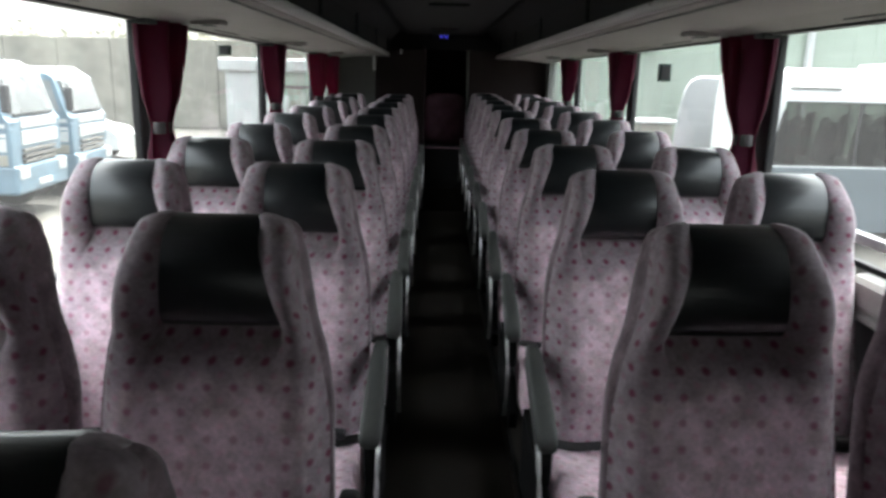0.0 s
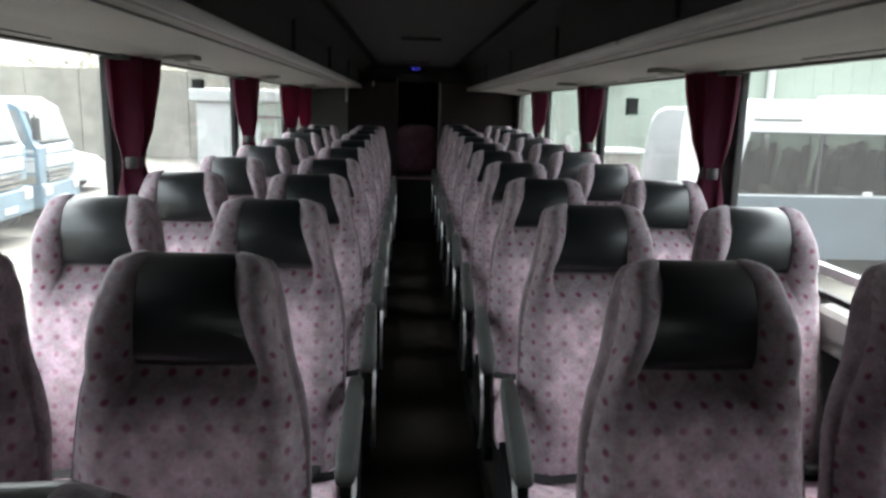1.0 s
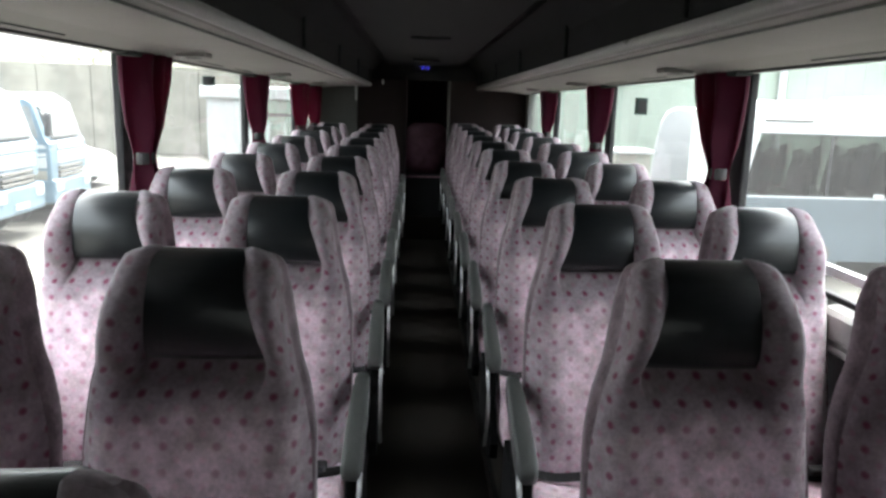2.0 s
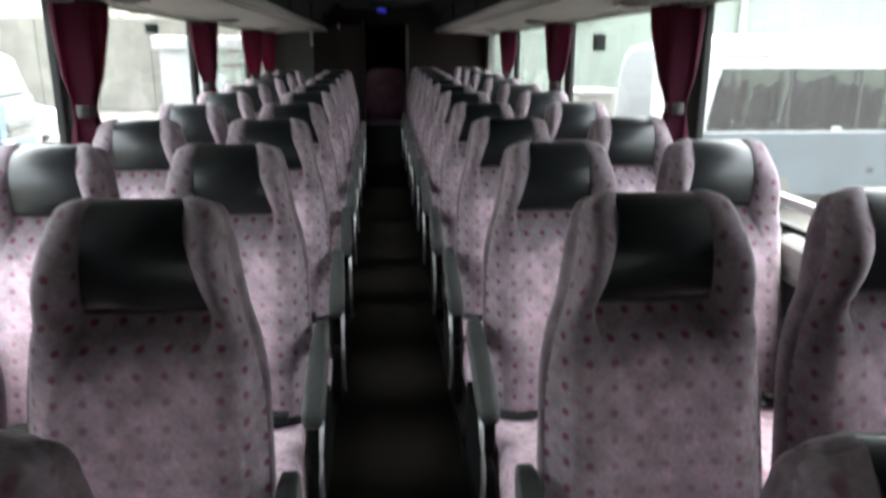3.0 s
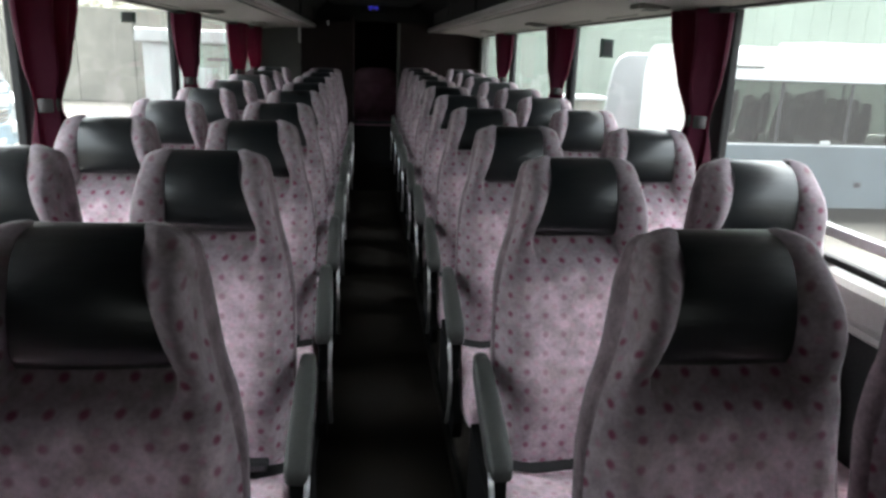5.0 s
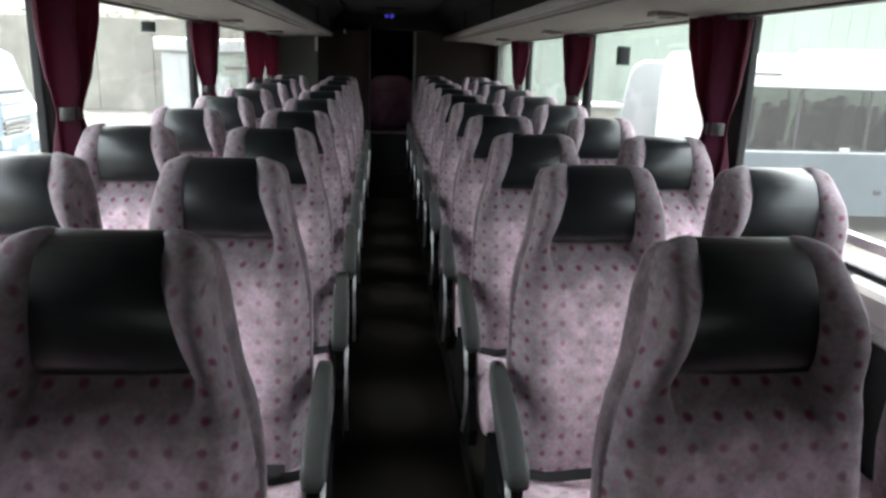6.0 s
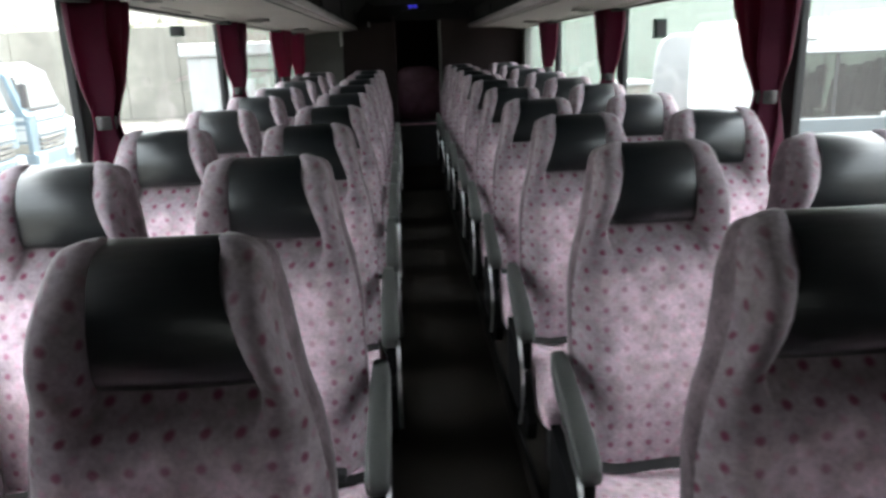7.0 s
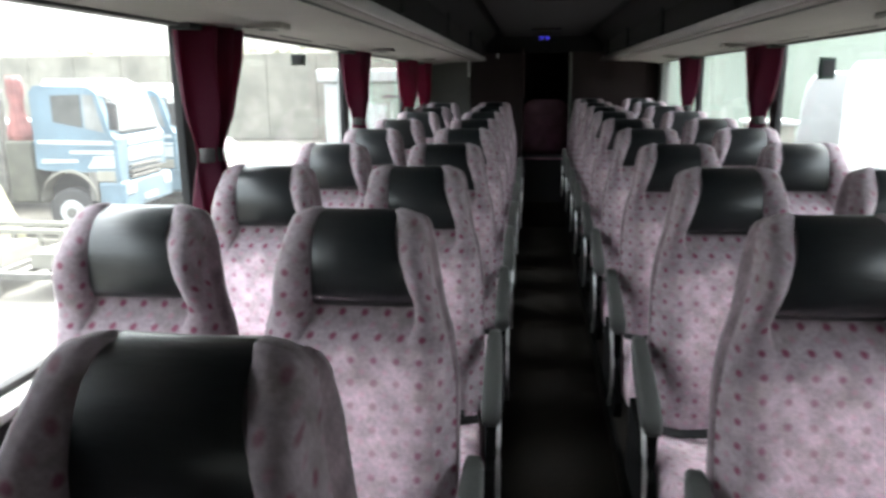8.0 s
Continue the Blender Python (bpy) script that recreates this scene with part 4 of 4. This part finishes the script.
fill = random.Random(12)
for i in range(11):
    for y, ahead, share in ((0.36, 0.0, 1.0), (0.82, 0.04, 0.8), (1.60, 0.31, 0.75), (2.05, 0.35, 0.7)):
        x, tall, there = 6.75 + 0.76 * i + ahead, fill.uniform(0.84, 1.12), fill.random() < share
        if there:
            st = part("bus_seat", bus_seat_mesh(x, BY + y, tall), BUSSEAT if fill.random() < 0.6 else BROWNSEAT, bus, "dark high-backed seat inside", smooth=True)
            if fill.random() < 0.5:
                top = 0.085 + 0.87 * tall
                part("head_cover", box(x + 0.03, x + 0.20, BY + y - 0.145, BY + y + 0.145, top - 0.10, top, 0.012), BUSLINING, st, "pale cloth head cover")
for x in (8.2, 11.4, 14.2):
    part("grab_pole", tube([(x, BY + 1.05, 0.08), (x, BY + 1.05, 1.25)], 0.02), BUSSEAT, bus)
for x in (7.8, 12.9):
    wheel(bus, x, BY + 0.1, 0.45, 0.28, rim=CHASSIS)
part("side_lamp", box(8.75, 8.95, BY - 0.06, BY - 0.03, 0.09, 0.16, 0.01), WHITE, bus)
part("filler_cap", box(9.6, 9.75, BY - 0.06, BY - 0.03, -0.75, -0.65, 0.01), BLACK, bus)

# white panel van, seen from behind
van = tagged(empty("panel_van", pose(5.6, 16.2, 0, 0, 0, -19)), "plain white high-roof panel van parked in the yard", "van")
rings = []
for y, k in ((0.0, 0.10), (0.08, 0.0), (3.6, 0.0), (4.5, 0.25)):
    pts = []
    for x, z in ((0.03, GROUND + 0.4), (0.0, 0.1), (0.06, 0.9), (0.14, 1.4), (0.26, 1.62), (0.46, 1.72), (1.55, 1.72), (1.75, 1.62), (1.87, 1.4), (1.95, 0.9), (2.0, 0.1), (1.98, GROUND + 0.4)):
        pts.append((1.0 + (x - 1.0) * (1 - k * 0.3), y, z - k * (0.4 if z > 0.8 else 0)))
    rings.append(pts)
part("body", loft(rings), VANWHITE, van)
part("door_seam", box(0.99, 1.01, -0.012, 0.01, -0.9, 1.5), GREYPANEL, van)
part("bumper", box(0.05, 1.95, -0.1, 0.03, GROUND + 0.4, GROUND + 0.62, 0.03), CHASSIS, van)
part("tail_lamp", box(0.03, 0.12, -0.02, 0.03, -0.5, -0.1, 0.01), REDTARP, van)
part("tail_lamp", box(1.88, 1.97, -0.02, 0.03, -0.5, -0.1, 0.01), REDTARP, van)
for x in (0.2, 1.8):
    for y in (0.9, 3.6):
        wheel(van, x, y, 0.35, 0.22, False)

crate = tagged(empty("storage_box"), "beige storage box with a white lid by the shed", "storage box")
part("body", box(4.28, 5.06, 14.6, 15.5, GROUND, 0.68, 0.03), CONCRETE, crate)
part("lid", box(4.22, 5.12, 14.54, 15.56, 0.68, 0.77, 0.03), WHITE, crate, "white lid")


def truck(m):
    """A cab-over truck whose nose points along +x."""
    t = tagged(empty("truck"), "blue cab-over truck with white stripes parked in the yard", "truck", "row of parked trucks")
    g, w = GROUND, 1.15
    prof = [(0.0, g + 1.3), (0.03, g + 2.0), (-0.06, g + 2.12), (-0.3, g + 2.95), (-0.45, g + 3.05), (-1.55, g + 3.08), (-1.66, g + 2.95), (-1.68, g + 1.42), (-1.5, g + 1.38)]
    rings = [[(a + (0.03 if a > -0.8 else -0.0) * k, b, c - 0.04 * k * (c > g + 2.9)) for a, c in prof] for b, k in ((-w, 0), (-w + 0.08, 1), (w - 0.08, 1), (w, 0))]
    part("cab", loft(rings), TRUCKBLUE, t, "blue painted cab")
    part("roof_cap", loft([[(-1.5, -1.0, g + 3.04), (-0.35, -1.0, g + 3.0), (-0.35, 1.0, g + 3.0), (-1.5, 1.0, g + 3.04)], [(-1.45, -0.9, g + 3.2), (-0.6, -0.9, g + 3.2), (-0.6, 0.9, g + 3.2), (-1.45, 0.9, g + 3.2)]]), WHITE, t, "white roof cap")

    def slab(name, pts, d, mat, label=""):
        """A thin plate on the cab's near side, drawn by its (x, z) corners."""
        part(name, loft([[(x, -w - d, g + z) for x, z in pts], [(x, -w + 0.02, g + z) for x, z in pts]]), mat, t, label)

    slab("side_window", [(-1.22, 2.36), (-1.22, 2.88), (-0.62, 2.9), (-0.62, 2.24)], 0.012, DARKGLASS, "tinted side window")
    slab("quarter_window", [(-0.57, 2.23), (-0.57, 2.9), (-0.36, 2.88), (-0.19, 2.14)], 0.012, GLAREGLASS, "quarter window coloured pale for the glare on it")
    slab("stripe", [(-1.6, 1.92), (-1.6, 2.0), (-0.06, 1.97), (-0.04, 1.89)], 0.012, WHITE, "white stripe")
    slab("stripe", [(-0.95, 1.72), (-0.95, 1.78), (-0.02, 1.78), (-0.02, 1.70)], 0.012, WHITE, "white stripe")
    slab("stripe", [(-1.55, 1.53), (-1.55, 1.61), (-0.8, 1.6), (-0.8, 1.54)], 0.012, WHITE, "white stripe")
    slab("badge_panel", [(-0.6, 1.42), (-0.45, 1.66), (-0.04, 1.68), (-0.04, 1.42)], 0.012, WHITE, "white panel")
    part("windscreen", loft([[(-0.06, -1.0, g + 2.17), (-0.06, 1.0, g + 2.17), (-0.265, 0.95, g + 2.9), (-0.265, -0.95, g + 2.9)], [(0.0, -1.0, g + 2.17), (0.0, 1.0, g + 2.17), (-0.205, 0.95, g + 2.9), (-0.205, -0.95, g + 2.9)]]), DARKGLASS, t, "tinted windscreen")
    part("wiper", box(0.0, 0.04, -0.9, 0.85, g + 2.11, g + 2.16, 0.01), BLACK, t)
    part("grille_panel", box(0.0, 0.075, -0.72, 0.9, g + 1.86, g + 2.06, 0.02), WHITE, t, "white front panel")
    part("grille_panel", box(0.0, 0.075, -0.72, 0.9, g + 1.52, g + 1.8, 0.02), WHITE, t, "white front panel")
    for z in (1.16, 1.27, 1.38):
        part("grille_slat", box(0.03, 0.1, -0.72, 0.72, g + z, g + z + 0.07, 0.012), CHASSIS, t)
    part("bumper", box(-0.42, 0.12, -w - 0.02, w + 0.02, g + 0.55, g + 1.14, 0.06), TRUCKBLUE, t, "blue bumper")
    part("corner_panel", box(-0.06, 0.06, -w - 0.015, -0.78, g + 1.1, g + 1.9, 0.03), TRUCKBLUE, t)
    for yy in (-0.88, 0.88):
        part("headlight", box(0.10, 0.15, yy - 0.2, yy + 0.2, g + 0.86, g + 1.1, 0.03), WHITE, t, "white headlight")
    part("number_bar", box(0.11, 0.14, -0.3, 0.3, g + 0.66, g + 0.78, 0.01), WHITE, t)
    part("mirror", box(0.05, 0.2, -w - 0.28, -w - 0.1, g + 2.2, g + 2.75, 0.04), BLACK, t)
    part("mirror_arm", tube([(-0.2, -w, g + 2.85), (0.1, -w - 0.18, g + 2.8), (0.12, -w - 0.18, g + 2.2)], 0.02), BLACK, t)
    part("step_panel", box(-0.62, -0.43, -w - 0.01, -0.8, g + 0.75, g + 1.36, 0.03), CHASSIS, t)
    part("step_panel", box(-0.43, -0.04, -w - 0.02, -0.8, g + 1.14, g + 1.36, 0.02), CONCRETE, t, "grey entry step")
    arc = [(-1.05 + 0.6 * math.cos(a), g + 0.72 + 0.62 * math.sin(a)) for a in (math.pi * i / 14 for i in range(15))]
    bm = loft([[(x, -w - 0.03, z), (x, -0.75, z), (x + 0.02, -0.75, z + 0.06), (x + 0.02, -w - 0.03, z + 0.06)] for x, z in arc])
    part("mudguard", bm, CONCRETE, t, "pale grey mudguard")
    part("wheel_well", box(-1.6, -0.6, -0.8, 0.8, g + 0.6, g + 1.36), BLACK, t)
    part("chassis", box(-7.0, -0.4, -0.5, 0.5, g + 0.6, g + 0.9), CHASSIS, t)
    part("body", box(-7.2, -2.75, -1.15, 1.15, g + 1.0, g + 2.3, 0.04), CHASSIS, t, "grimy tipper body")
    part("hoist_box", box(-2.35, -1.78, -1.1, 0.9, g + 0.7, g + 1.98, 0.05), OLIVE, t, "olive steel box behind the cab")
    part("hoist_post", box(-2.7, -2.45, -1.0, -0.75, g + 0.9, g + 3.0, 0.03), CHASSIS, t)
    for xx in (-1.05, -5.4):
        for yy in (-0.98, 0.98):
            wheel(t, xx, yy, 0.5, 0.3)
    t.matrix_basis = m
    return t


near_truck = pose(-8.57, 14.41, 0, 0, 0, 4)
trk = truck(near_truck)
copy_thing(trk, pose(-9.0, 17.75, -0.1, 0, 0, 4))

# load behind the nearer cab: a folded sheet and a covered heap
sheet = tagged(empty("red_sheet", near_truck), "faded red folded sheet stood up behind the truck cab", "tarpaulin")
fr = random.Random(3)
rings = []
for i in range(11):
    z = GROUND + 1.98 + 0.13 * i
    half = 0.22 + 0.05 * math.sin(i * 0.9) - 0.012 * i
    rings.append([(-2.06 + half * math.cos(a) + 0.03 * math.sin(5 * a + i), -0.95 + 0.12 * math.sin(a) + 0.02 * math.sin(7 * a), z) for a in (2 * math.pi * k / 24 for k in range(24))])
part("folds", loft(rings), REDTARP, sheet, smooth=True)
heap = tagged(empty("covered_heap", near_truck), "pale cream sheeted heap beside the truck", "tarpaulin")
rings = []
for i in range(10):
    k = i / 9
    z, r = GROUND + 1.65 * k, 0.52 * (1 - k) ** 0.8 + 0.05
    rings.append([(-2.38 + r * (1 + 0.10 * math.sin(3 * a + 4 * k) + 0.05 * math.sin(8 * a)) * math.cos(a), -1.75 + 0.8 * r * math.sin(a), z) for a in (2 * math.pi * j / 28 for j in range(28))])
part("cover", loft(rings), CREAM, heap, smooth=True)

# low steel frame on the ground before the trucks
tr = tagged(empty("steel_trestle"), "low pale steel frame lying on the yard ground", "trestle")
for y in (11.4, 12.1):
    part("rail", box(-10.6, -8.55, y, y + 0.09, GROUND + 0.42, GROUND + 0.52, 0.01), CONCRETE, tr)
    part("lower_rail", box(-10.6, -8.55, y + 0.01, y + 0.07, GROUND + 0.12, GROUND + 0.18, 0.01), CONCRETE, tr)
    for x in (-10.5, -9.6, -8.65):
        part("leg", box(x, x + 0.08, y, y + 0.08, GROUND, GROUND + 0.42, 0.01), CONCRETE, tr)
for x in (-10.5, -8.63):
    part("cross_bar", box(x, x + 0.07, 11.49, 12.1, GROUND + 0.43, GROUND + 0.5, 0.01), CONCRETE, tr)

# silver van, nose to the yard
sv = tagged(empty("silver_van"), "silver van with a sloping bonnet parked beside the trucks", "van")
g = GROUND
prof = [(0.0, g + 0.4), (0.02, g + 0.85), (-0.25, g + 1.1), (-0.95, g + 1.25), (-1.75, g + 2.1), (-2.2, g + 2.25), (-5.2, g + 2.25), (-5.35, g + 1.2), (-5.35, g + 0.4)]
part("body", loft([[(a, b, c) for a, c in prof] for b in (-0.95, 0.95)]), WHITE, sv)
part("windscreen", loft([[(-1.0, -0.85, g + 1.32), (-1.0, 0.85, g + 1.32), (-1.7, 0.8, g + 2.06), (-1.7, -0.8, g + 2.06)], [(-0.97, -0.85, g + 1.34), (-0.97, 0.85, g + 1.34), (-1.67, 0.8, g + 2.08), (-1.67, -0.8, g + 2.08)]]), DARKGLASS, sv)
part("side_window", box(-2.9, -1.75, -0.97, -0.94, g + 1.35, g + 1.95, 0.02), DARKGLASS, sv)
for xx in (-0.9, -4.3):
    for yy in (-0.85, 0.85):
        wheel(sv, xx, yy, 0.34, 0.22)
sv.matrix_basis = pose(-10.9, 24.6, 0, 0, 0, 4)

# low steel rack on the ground nearer the coach
rack = tagged(empty("steel_rack"), "low grimy steel rack with cross slats on the yard ground", "rack")
for y in (8.9, 10.5):
    part("side_rail", box(-9.3, -6.9, y, y + 0.1, GROUND + 0.28, GROUND + 0.38, 0.01), CHASSIS, rack)
    for x in (-9.2, -8.1, -7.05):
        part("foot", box(x, x + 0.12, y, y + 0.1, GROUND, GROUND + 0.28, 0.01), CHASSIS, rack)
for i in range(7):
    x = -9.2 + 0.37 * i
    part("slat", box(x, x + 0.09, 9.0, 10.5, GROUND + 0.30, GROUND + 0.37, 0.008), CHASSIS, rack)
for x in (-8.9, -7.6):
    part("bin", box(x, x + 0.8, 9.2, 10.1, GROUND + 0.375, GROUND + 0.62, 0.02), CONCRETE, rack, "pale shallow bin")
